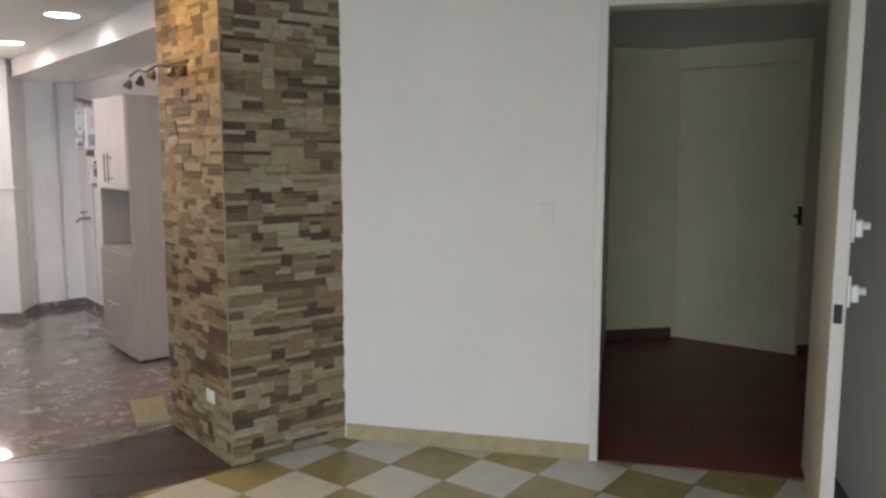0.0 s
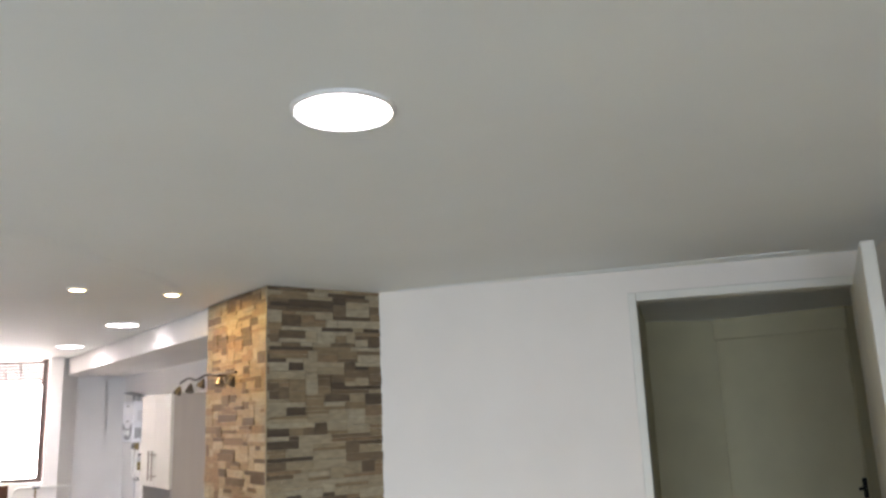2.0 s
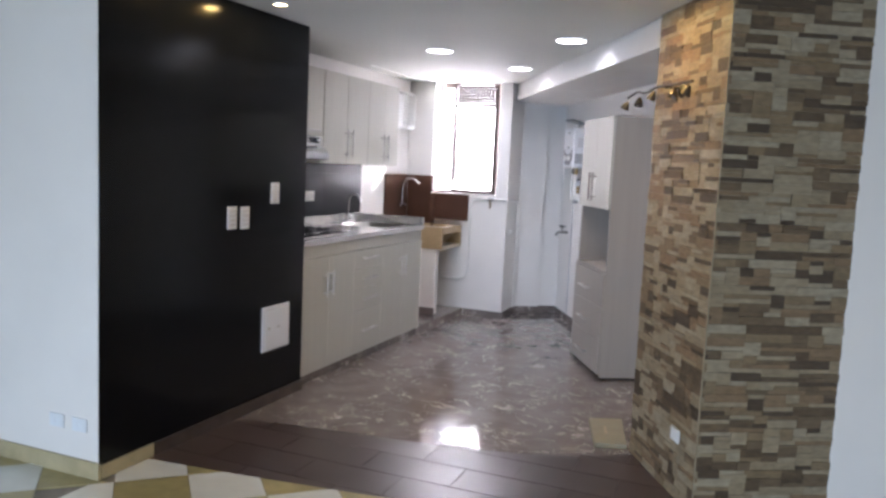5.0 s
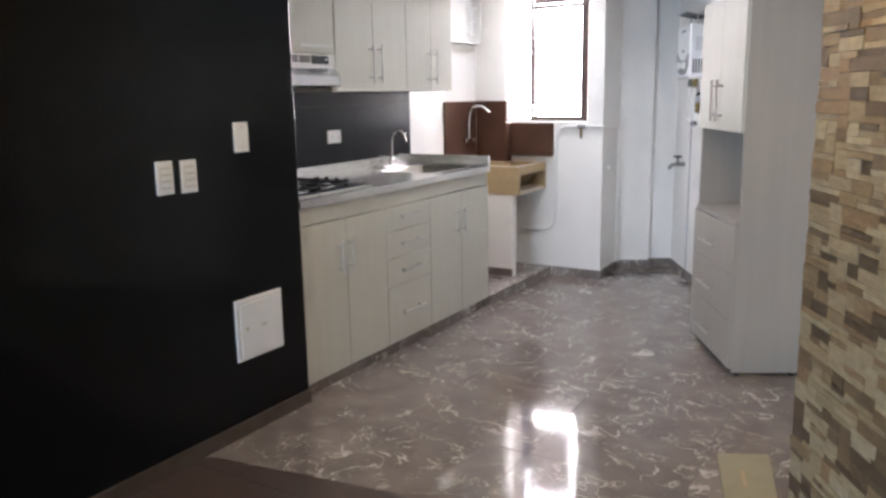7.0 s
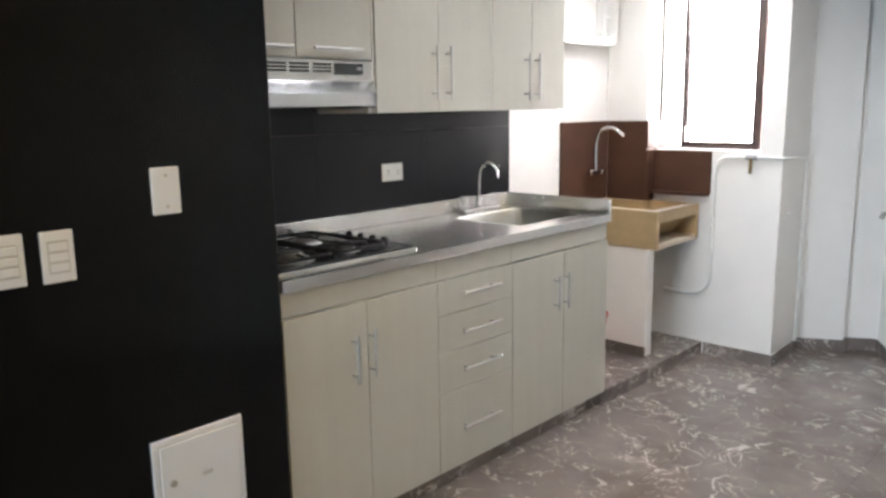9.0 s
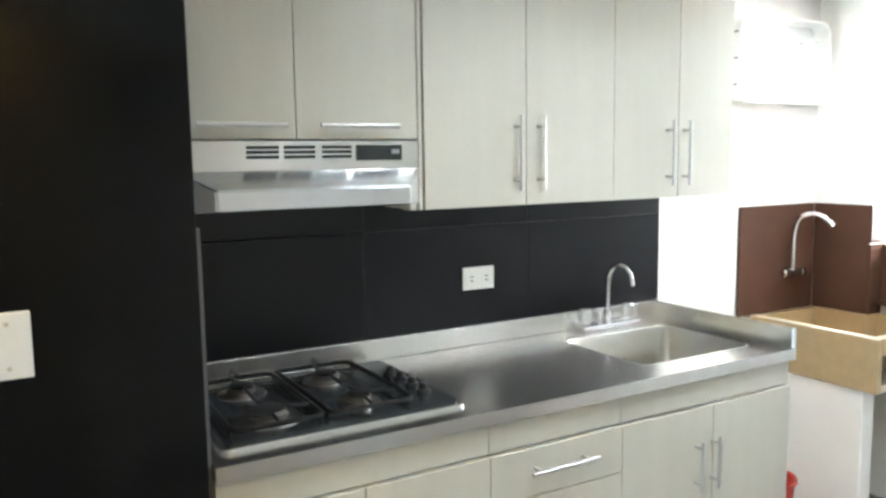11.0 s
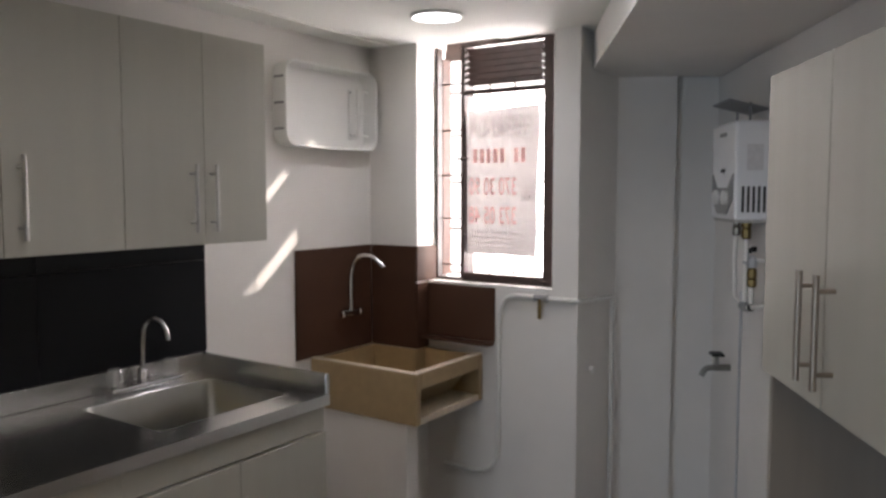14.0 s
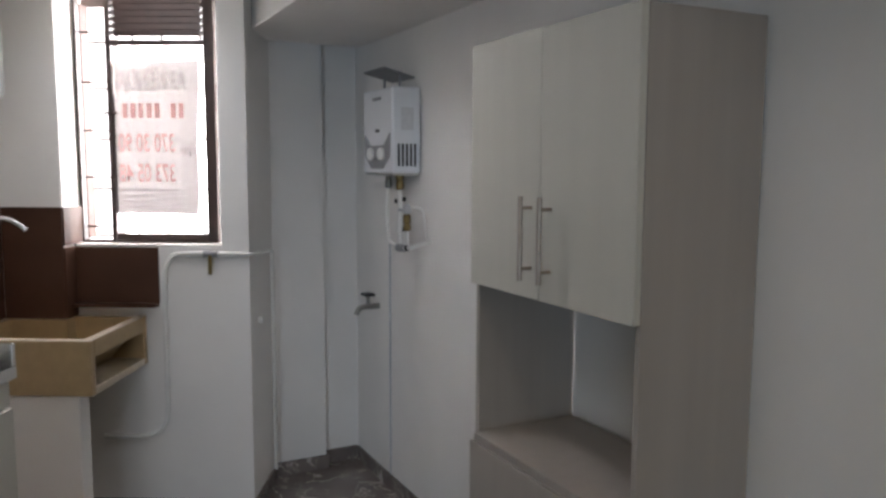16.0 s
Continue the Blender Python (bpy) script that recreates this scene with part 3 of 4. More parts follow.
base_unit(4.937, 5.60, "pale grey oak base cabinet with two doors under the hob", [
    ("door", 4.938, 5.266, 0.062, 0.80, ((5.198, 0.54), (5.198, 0.70))),
    ("door", 5.266, 5.60, 0.062, 0.80, ((5.274, 0.545), (5.274, 0.705)))])
base_unit(5.60, 6.03, "pale grey oak base cabinet with four drawers", [
    ("drawer", 5.60, 6.03, 0.669, 0.80, ((5.705, 0.743), (5.922, 0.743))),
    ("drawer", 5.60, 6.03, 0.525, 0.669, ((5.705, 0.598), (5.922, 0.598))),
    ("drawer", 5.60, 6.03, 0.373, 0.525, ((5.705, 0.453), (5.922, 0.453))),
    ("drawer", 5.60, 6.03, 0.062, 0.373, ((5.705, 0.223), (5.922, 0.223)))])
base_unit(6.03, 6.738, "pale grey oak base cabinet with two doors under the sink", [
    ("door", 6.03, 6.388, 0.062, 0.80, ((6.313, 0.555), (6.313, 0.705))),
    ("door", 6.388, 6.738, 0.062, 0.80, ((6.382, 0.555), (6.382, 0.71)))], 0.70)

# steel worktop with sink
SX0, SX1, SY0, SY1 = -2.83, -2.455, 6.20, 6.665
wt = thing("worktop", (-2.66, 5.83, BASE_TOP), "stainless steel worktop with an upstand and a sink", "worktop")
bm = bmesh.new()
inner = [(SX0, SY0), (SX1, SY0), (SX1, SY1), (SX0, SY1)]
outer = [(BACK + 0.004, 4.937), (FRONT + 0.012, 4.937), (FRONT + 0.012, 6.743), (BACK + 0.004, 6.743)]
ring = [[bm.verts.new((x, y, z)) for x, y in loop] for z in (BASE_TOP, 0.92) for loop in (outer, inner)]
for k in range(4):
    m4 = (k + 1) % 4
    for a, b in ((0, 1), (2, 3), (0, 2), (1, 3)):
        bm.faces.new((ring[a][k], ring[a][m4], ring[b][m4], ring[b][k]))
part("slab", bm, STEEL, wt)
part("upstand", box(BACK + 0.004, BACK + 0.022, 4.937, 6.743, 0.9205, 0.985, 0.003), STEEL, wt)
part("upstand", box(BACK + 0.0225, FRONT + 0.012, 6.726, 6.744, 0.9205, 0.985, 0.003), STEEL, wt)
bm = bmesh.new()
rows = []
for inset, z, r in ((0.0, 0.9205, 0.03), (0.004, 0.914, 0.035), (0.014, 0.76, 0.05), (0.04, 0.735, 0.05)):
    rows.append([bm.verts.new(((SX0 + SX1) / 2 + x, (SY0 + SY1) / 2 + y, z)) for x, y in round_rect(SX1 - SX0 - 2 * inset, SY1 - SY0 - 2 * inset, r)])
for r0, r1 in zip(rows, rows[1:]):
    for k in range(len(r0)):
        bm.faces.new((r0[k], r0[(k + 1) % len(r0)], r1[(k + 1) % len(r0)], r1[k]))
bm.faces.new(rows[-1])
part("sink_bowl", bm, SINK, wt, "stainless steel sink bowl", smooth=True)
part("drain", lathe([(0.001, 0.0), (0.035, 0.0), (0.038, 0.004), (0.02, 0.003)], (-2.64, 6.43, 0.7355)), CHROME, wt)
fc = thing("kitchen_faucet", (-2.905, 6.46, 0.9215), "chrome sink faucet with a swan neck and two clear knobs", "faucet")
part("base_plate", box(-2.93, -2.88, 6.335, 6.60, 0.921, 0.94, 0.006), CHROME, fc)
part("spout", tube([(-2.905, 6.46, 0.94), (-2.905, 6.46, 1.07), (-2.898, 6.462, 1.13), (-2.86, 6.475, 1.155), (-2.822, 6.49, 1.125), (-2.815, 6.492, 1.08)], 0.0095, fillet=0.035), CHROME, fc, smooth=True)
part("collar", lathe([(0.019, 0), (0.019, 0.03), (0.012, 0.045)], (-2.905, 6.46, 0.94)), CHROME, fc, smooth=True)
for y in (6.36, 6.565):
    part("knob", lathe([(0.012, 0), (0.024, 0.012), (0.026, 0.05), (0.02, 0.06)], (-2.905, y, 0.94), seg=8), CLEAR, fc, "clear plastic knob")
# hob
hb = thing("gas_hob", (-2.66, 5.265, 0.9205), "black four burner gas hob with iron grates", "hob")
part("tray", prism(round_rect(0.488, 0.602, 0.02), 0.9205, 0.929, m=Matrix.Translation((-2.657, 5.265, 0))), STEEL, hb, "steel rim")
part("plate", prism(round_rect(0.462, 0.576, 0.018), 0.9292, 0.935, m=Matrix.Translation((-2.657, 5.265, 0))), ENAMEL, hb)
for y in (5.105, 5.335):
    for x, r in ((-2.77, 0.036), (-2.545, 0.047 if y < 5.2 else 0.032)):
        burner = part("burner", lathe([(r * 1.75, 0), (r * 1.7, 0.003), (r * 1.15, 0.006), (r, 0.009), (r, 0.018), (r * 0.9, 0.02)], (x, y, 0.9352)), ALU, hb, "aluminium burner", smooth=True)
        part("burner_cap", lathe([(r * 0.86, 0), (r * 0.9, 0.005), (r * 0.7, 0.009)], (x, y, 0.9553)), IRON if r < 0.04 else ALU, burner, smooth=True)
    gx0, gx1, gy0, gy1, z = -2.865, -2.45, y - 0.105, y + 0.105, 0.953
    bm = tube([(gx0, gy0, z), (gx1, gy0, z), (gx1, gy1, z), (gx0, gy1, z), (gx0, gy0 + 0.001, z)], 0.0062, fillet=0.03, seg=8)
    for x in (-2.77, -2.545):
        for sx, sy in ((1, 0), (-1, 0), (0, 1), (0, -1)):
            ex = (gx1 if sx > 0 else gx0) if sx else x
            ex = max(min(ex, x + 0.11), x - 0.11)
            ey = (gy1 if sy > 0 else gy0) if sy else y
            tube([(ex, ey, z), (x + sx * 0.03, y + sy * 0.03, z + 0.006)], 0.0044, bm, 6)
    for x in (gx0 + 0.03, gx1 - 0.03):
        for yy in (gy0, gy1):
            rod((x, yy, 0.9352), (x, yy, z), 0.005, bm, 6)
    tube([(gx0, y - 0.006, z), (gx0 - 0.004, y, z + 0.022), (gx0 + 0.006, y + 0.018, z + 0.004)], 0.0036, bm, 6)
    part("grate", bm, IRON, hb, "black iron pan support", smooth=True)
for x in (-2.73, -2.665, -2.60, -2.535):
    part("knob", lathe([(0.019, 0), (0.018, 0.008), (0.012, 0.011), (0.011, 0.022), (0.008, 0.025)], (x, 5.51, 0.9352), seg=14), IRON, hb, smooth=True)
# backsplash
bs = tagged(solid("backsplash", box(BACK + 0.0008, BACK + 0.003, 4.937, 6.758, 0.93, 1.578), DGROUT, "black gloss tile backsplash behind the hob", "backsplash", "structure"))
for z0, z1 in ((0.986, 1.313), (1.316, 1.577)):
    for y0, y1 in ((4.9375, 5.540), (5.5408, 6.15), (6.1508, 6.758)):
        part("tile", box(BACK + 0.003, BACK + 0.010, y0, y1, z0, z1, 0.001), DARK_TILE, bs)
ol = thing("outlet", (BACK + 0.012, 5.943, 1.14), "white double socket on the black backsplash", "outlet")
part("plate", box(BACK + 0.0105, BACK + 0.018, 5.883, 6.003, 1.103, 1.178, 0.003), PLASTIC, ol)
for y in (5.915, 5.971):
    s = part("socket", box(BACK + 0.018, BACK + 0.021, y - 0.018, y + 0.018, 1.122, 1.159, 0.002), PLASTIC, ol)
    for dz in (-0.007, 0.007):
        part("slot", box(BACK + 0.0208, BACK + 0.0215, y - 0.006, y + 0.006, 1.14 + dz - 0.0015, 1.14 + dz + 0.0015), DARKHOLE, s)
# hood
hd = thing("range_hood", (-2.78, 5.243, 1.402), "stainless steel range hood under the wall cabinets", "range hood")
YH = Matrix(((1, 0, 0, 0), (0, 0, 1, 0), (0, 1, 0, 0), (0, 0, 0, 1)))   # raise an x, z outline along y
part("body", prism([(BACK + 0.012, 1.576), (-2.612, 1.576), (-2.612, 1.505), (-2.62, 1.50), (-2.62, 1.415), (BACK + 0.012, 1.415)], 4.94, 5.546, m=YH), STEEL, hd)
bm = bmesh.new()
vs = [bm.verts.new(c) for c in ((-2.6, 4.942, 1.508), (-2.6, 5.544, 1.508), (-2.515, 5.474, 1.466), (-2.515, 5.005, 1.466),
                                (-2.6, 4.942, 1.412), (-2.6, 5.544, 1.412), (-2.515, 5.474, 1.422), (-2.515, 5.005, 1.422))]
for f in ((0, 1, 2, 3), (3, 2, 6, 7), (0, 3, 7, 4), (1, 5, 6, 2), (4, 7, 6, 5), (0, 4, 5, 1)):
    bm.faces.new([vs[k] for k in f])
bmesh.ops.bevel(bm, geom=bm.edges[:], offset=0.003, segments=2, affect="EDGES")
part("visor", bm, HOOD, hd)
# matt grey plate over the steel visor end, standing in for its reflection
bm = bmesh.new()
cap = [(-2.598, 4.942, 1.504), (-2.517, 5.002, 1.464), (-2.517, 5.002, 1.424), (-2.598, 4.942, 1.415)]
inner = [bm.verts.new((x + 0.0004, y - 0.0005, z)) for x, y, z in cap]
outer = [bm.verts.new((x + 0.0016, y - 0.0021, z)) for x, y, z in cap]
bm.faces.new(outer)
bm.faces.new(inner[::-1])
for k in range(4):
    bm.faces.new((inner[k], inner[(k + 1) % 4], outer[(k + 1) % 4], outer[k]))
bmesh.ops.recalc_face_normals(bm, faces=bm.faces)
part("end_cap", bm, CAP_GREY, hd, "steel visor end, matt grey in place of its reflection")
for y in (5.10, 5.19, 5.285):
    for k in range(3):
        z = 1.535 + 0.0115 * k
        part("vent_slot", box(-2.6125, -2.611, y, y + 0.077, z, z + 0.007), DARKHOLE, hd)
for y in (4.945, 5.524):
    part("cleat", box(-2.66, -2.615, y, y + 0.018, 1.397, 1.412, 0.002), LAMINATE, hd, "small pale wooden cleat")
pan = part("control_panel", box(-2.612, -2.609, 5.375, 5.50, 1.528, 1.567, 0.001), ENAMEL, hd, "black control panel")
part("rocker_switch", box(-2.609, -2.606, 5.47, 5.492, 1.544, 1.555, 0.001), GREY, pan)


# wall cabinets


def wall_unit(y0, y1, z0, label, fronts):
    t = thing("wall_cabinet", ((BACK + UPPER) / 2, (y0 + y1) / 2, z0), label, "cabinet", "wall cabinets")
    part("body", box(BACK + 0.002, UPPER - 0.019, y0 + 0.001, y1 - 0.001, z0, 2.033), LAMINATE, t)
    for a, b, h in fronts:
        door(t, UPPER, a, b, z0, 2.033, h)


wall_unit(4.936, 5.556, 1.580, "short pale grey oak wall cabinet above the hood", [
    (4.936, 5.225, ((4.985, 1.613), (5.193, 1.613))), (5.225, 5.552, ((5.276, 1.613), (5.484, 1.613)))])
solid("end_panel", box(BACK + 0.002, FRONT - 0.014, 4.9235, 4.9355, 0.002, 1.40, 0.001), EDGE, "thin grey end panel against the black wall", "panel")
solid("filler_panel", box(BACK + 0.012, UPPER - 0.004, 5.5565, 5.5665, 1.396, 2.033, 0.001), LAMINATE, "pale grey oak filler panel beside the hood", "panel")
wall_unit(5.567, 6.224, 1.395, "pale grey oak wall cabinet with two doors", [
    (5.57, 5.898, ((5.860, 1.438), (5.860, 1.645))), (5.898, 6.224, ((5.938, 1.438), (5.938, 1.646)))])
wall_unit(6.224, 6.745, 1.395, "pale grey oak wall cabinet with two doors at the run's end", [
    (6.224, 6.496, ((6.444, 1.436), (6.444, 1.638))), (6.496, 6.745, ((6.517, 1.436), (6.517, 1.638)))])

# ---- laundry corner ----
bt = solid("brown_tiling", box(BACK + 0.0008, BACK + 0.003, 7.21, 7.696, 0.86, 1.316), DGROUT, "dark brown wall tiles round the laundry tub", "tiling", "structure")
part("tile", box(BACK + 0.003, BACK + 0.012, 7.21, 7.687, 0.862, 1.316, 0.001), BROWN_TILE, bt)
part("tile", box(BACK + 0.012, -2.705, 7.688, 7.696, 0.862, 1.316, 0.001), BROWN_TILE, bt)
part("tile", box(-2.7025, -2.694, 7.688, WIN - 0.001, 0.862, 1.152, 0.001), BROWN_TILE, bt)
part("tile", box(-2.7025, -2.694, 7.688, 7.838, 1.162, 1.316, 0.001), BROWN_TILE, bt)
part("tile", box(-2.6935, -2.349, WIN - 0.009, WIN - 0.001, 0.917, 1.149, 0.001), BROWN_TILE, bt)
part("tile", box(-2.6935, -2.349, WIN - 0.06, WIN - 0.010, 0.905, 0.917, 0.001), BROWN_TILE, bt, "narrow brown tile shelf")
solid("window_sill", box(-2.702, -2.0855, WIN + 0.001, 7.92, 1.1505, 1.161, 0.003), KITCHEN_WHITE, "white painted window sill", "sill", "structure")

tb = thing("laundry_tub", (-2.70, 7.53, 0.66), "tan granite laundry tub with a soap slot, on a white wall", "laundry tub")
TX0, TX1, TY0, TY1 = BACK + 0.013, -2.406, 7.285, 7.768
part("side", box(TX0, TX1, TY0, TY0 + 0.03, 0.662, 0.862, 0.003), TUB, tb)
part("side", box(TX0, TX1, TY1 - 0.03, TY1, 0.662, 0.862, 0.003), TUB, tb)
part("back", box(TX0, TX0 + 0.03, TY0 + 0.03, TY1 - 0.03, 0.662, 0.862), TUB, tb)
bm = box(TX0 + 0.03, -2.690, 7.668, 7.6875, 0.662, 0.862)
box(-2.7015, -2.690, 7.6875, TY1 - 0.03, 0.662, 0.862, bm=bm)
part("back_corner", bm, TUB, tb)
part("front_rail", box(TX1 - 0.035, TX1, TY0 + 0.03, TY1 - 0.03, 0.80, 0.862, 0.003), TUB, tb)
part("front_sill", box(TX1 - 0.14, TX1, TY0 + 0.03, TY1 - 0.03, 0.662, 0.690, 0.003), TUB_EDGE, tb)
bm = prism([(TX0 + 0.03, 0.70), (TX1 - 0.14, 0.70), (TX1 - 0.14, 0.662), (TX0 + 0.03, 0.662)], TY0 + 0.03, TY1 - 0.03, m=YH)
part("bowl_floor", bm, TUB, tb)
part("slot_back", prism([(TX1 - 0.15, 0.69), (TX1 - 0.14, 0.69), (TX1 - 0.035, 0.815), (TX1 - 0.045, 0.83)], TY0 + 0.03, TY1 - 0.03, m=YH), TUB, tb)
bm = box(TX0, TX1 + 0.001, TY0 - 0.001, TY0 + 0.031, 0.8622, 0.866, 0.001)
box(TX1 - 0.036, TX1 + 0.001, TY0 + 0.031, TY1, 0.8622, 0.866, 0.001, bm=bm)
part("rim", bm, TUB_EDGE, tb, "worn pale rim")
solid("tub_support", box(BACK + 0.002, -2.462, 7.30, 7.372, 0.069, 0.661, 0.003), KITCHEN_WHITE, "white plastered support wall under the tub", "support wall", "structure")
solid("baseboard_tub", box(BACK + 0.004, -2.458, 7.289, 7.299, 0.069, 0.125), MARBLE, "brown tile skirting under the tub support", "baseboard", "structure")
tf = thing("tub_faucet", (BACK + 0.03, 7.50, 1.03), "chrome wall faucet with a swan neck above the tub", "faucet")
part("flange", rod((BACK + 0.012, 7.50, 1.03), (BACK + 0.05, 7.50, 1.03), 0.018), CHROME, tf)
part("valve_body", rod((BACK + 0.05, 7.462, 1.03), (BACK + 0.05, 7.545, 1.03), 0.014), CHROME, tf, smooth=True)
part("spout", tube([(BACK + 0.05, 7.50, 1.03), (BACK + 0.05, 7.50, 1.21), (BACK + 0.075, 7.505, 1.275), (BACK + 0.15, 7.52, 1.285), (BACK + 0.205, 7.535, 1.235)], 0.0105, fillet=0.05), CHROME, tf, smooth=True)
for y, side in ((7.462, -1), (7.545, 1)):
    part("knob", lathe([(0.008, 0), (0.017, 0.006), (0.018, 0.022), (0.012, 0.027)], (BACK + 0.05, y, 1.03), (0, side, 0), seg=12), CHROME, tf, smooth=True)

# white wall rack
rk = thing("wall_rack", (BACK + 0.002, 7.38, 1.72), "white plastic drying rack folded against the wall", "rack")
RM = Matrix.Translation((BACK + 0.002, 7.375, 1.90)) @ Matrix(((0, 0, 1, 0), (1, 0, 0, 0), (0, 1, 0, 0), (0, 0, 0, 1)))
part("back_panel", prism(round_rect(0.54, 0.325, 0.05), 0.0, 0.008, m=RM), PLASTIC, rk)
bm = bmesh.new()
loops = []
for z, ins in ((0.008, 0.0), (0.075, -0.008), (0.080, -0.005), (0.075, 0.001), (0.009, 0.008)):
    loops.append([bm.verts.new(RM @ Vector((x, y, z))) for x, y in round_rect(0.54 - 2 * ins, 0.325 - 2 * ins, 0.05 - min(ins, 0.02))])
for r0, r1 in zip(loops, loops[1:]):
    for k in range(len(r0)):
        bm.faces.new((r0[k], r0[(k + 1) % len(r0)], r1[(k + 1) % len(r0)], r1[k]))
part("rim", bm, PLASTIC, rk, smooth=True)
for z in (1.80, 1.90, 2.0):
    part("hinge_slot", box(BACK + 0.02, BACK + 0.07, 7.094, 7.099, z - 0.004, z + 0.004), GREY, rk)
part("bracket_plate", box(BACK + 0.0105, BACK + 0.018, 7.535, 7.577, 1.785, 2.0, 0.003), PLASTIC, rk)
for y, z in ((7.543, 1.985), (7.543, 1.80), (7.568, 1.80)):
    part("screw", rod((BACK + 0.018, y, z), (BACK + 0.0205, y, z), 0.004, seg=8), GREY, rk)
for y, lean in ((7.555, 0.0), (7.59, -0.03)):
    part("rail", tube([(BACK + 0.05, y + lean, 1.79), (BACK + 0.05, y, 2.0)], 0.005), PLASTIC, rk)
for z in (1.80, 1.895, 1.99):
    part("bar", rod((BACK + 0.05, 7.545, z), (BACK + 0.05, 7.62, z), 0.004), PLASTIC, rk)

# window
wi = thing("window_1", (-2.375, 7.80, 1.168), "brown metal window with louvres and an open casement", "window")
wi["kind"] = "structure"
FY0, FY1 = 7.842, 7.88
part("window_frame", box(-2.163, -2.118, FY0, FY1, 1.162, 2.194, 0.002), FRAME, wi)
part("window_frame", box(-2.7025, -2.690, FY0, FY1, 1.162, 2.194, 0.001), FRAME, wi)
part("window_frame", box(-2.6895, -2.1635, FY0, FY1, 1.162, 1.172, 0.002), FRAME, wi)
part("window_frame", box(-2.5695, -2.1635, FY0, FY1, 2.180, 2.194, 0.002), FRAME, wi)
# mullion's outer 5 cm is added depth, out of view, to block sun
part("mullion", box(-2.570, -2.550, FY0 + 0.002, FY1 + 0.05, 1.1725, 2.1795, 0.002), FRAME, wi)
part("sash_rail", box(-2.5495, -2.1635, FY0 + 0.004, FY1 - 0.004, 1.1725, 1.198, 0.002), FRAME, wi)
part("transom", box(-2.5495, -2.1635, FY0 + 0.002, FY1 - 0.002, 1.976, 1.997, 0.002), FRAME, wi)
for k in range(6):
    z = 2.028 + 0.0265 * k
    bm = box(-2.540, -2.174, -0.0165, 0.0165, -0.002, 0.002, 0.0008)
    bmesh.ops.transform(bm, matrix=Matrix.Translation((0, FY0 + 0.019, z)) @ Matrix.Rotation(radians(-38), 4, "X"), verts=bm.verts)
    part("louvre_slat", bm, FRAME, wi)
for k in range(6):
    z = 2.028 + 0.0265 * k
    for x in (-2.549, -2.1755):
        part("louvre_clip", box(x, x + 0.0115, FY0 + 0.004, FY0 + 0.034, z - 0.005, z + 0.005, 0.001), FRAME, wi)
gl = part("pane", box(-2.5495, -2.1635, 7.860, 7.863, 1.1985, 1.9755), GLASS, wi)
gl.visible_shadow = False
# casement opened outwards on the far jamb
CM = Matrix.Translation((-2.700, 7.883, 0)) @ Matrix.Rotation(radians(86), 4, "Z")
RUST = mat("sun_faded_rust_paint", (0.11, 0.048, 0.033), 0.6, var=0.25, scale=25, bump=0.15)
part("casement", prism([(0, -0.012), (0.06, -0.012), (0.06, 0.012), (0, 0.012)], 1.175, 2.15, m=CM), RUST, wi, "rusty brown casement standing open")
for z in (2.033, 1.829, 1.629, 1.435, 1.227):
    part("glazing_bar", box(-2.6895, -2.5705, 7.8685, 7.8735, z - 0.0035, z + 0.0035, 0.001), FRAME, wi)
part("stay", tube([(-2.585, 7.838, 1.70), (-2.525, 7.836, 1.702)], 0.005), FRAME, wi)
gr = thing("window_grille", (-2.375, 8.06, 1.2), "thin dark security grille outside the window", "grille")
for x in (-2.80, -2.55, -2.42, -2.25, -2.10):
    part("upright", rod((x, 8.066, 1.10), (x, 8.066, 2.25), 0.005, seg=8), FRAME, gr)
for z in (1.17, 1.38, 1.60, 1.82, 2.02):
    part("crossbar", rod((-2.85, 8.058, z), (-2.06, 8.058, z), 0.005, seg=8), FRAME, gr)
# unseen band added to the grille to cut off high sun
part("sun_stop_band", box(-2.85, -2.06, 8.056, 8.062, 2.17, 2.26), FRAME, gr)
for x in (-2.84, -2.07):
    for z in (1.17, 2.02):
        part("bracket", rod((x, 7.92, z), (x, 8.06, z), 0.006, seg=8), FRAME, gr)
# notice on the outside of the pane, read from outside
po = thing("rental_notice", (-2.38, 7.866, 1.282), "sun-bleached paper rental notice pasted on the window pane", "notice")
bm = bmesh.new()
grid = [[bm.verts.new((-2.549 + 0.358 * i / 12 - 0.016 * (14 - j) / 14 + 0.004 * math.sin(3 * j / 14 * math.pi), 7.8705 + 0.002 * math.sin(i * 0.9) * math.sin(j * 0.5), 1.284 + 0.624 * j / 14 + 0.014 * i / 12 - 0.020 * (i / 12) * (14 - j) / 14)) for i in range(13)] for j in range(15)]
for j in range(14):
    for i in range(12):
        bm.faces.new((grid[j][i], grid[j][i + 1], grid[j + 1][i + 1], grid[j + 1][i]))
part("sheet", bm, PAPER, po)


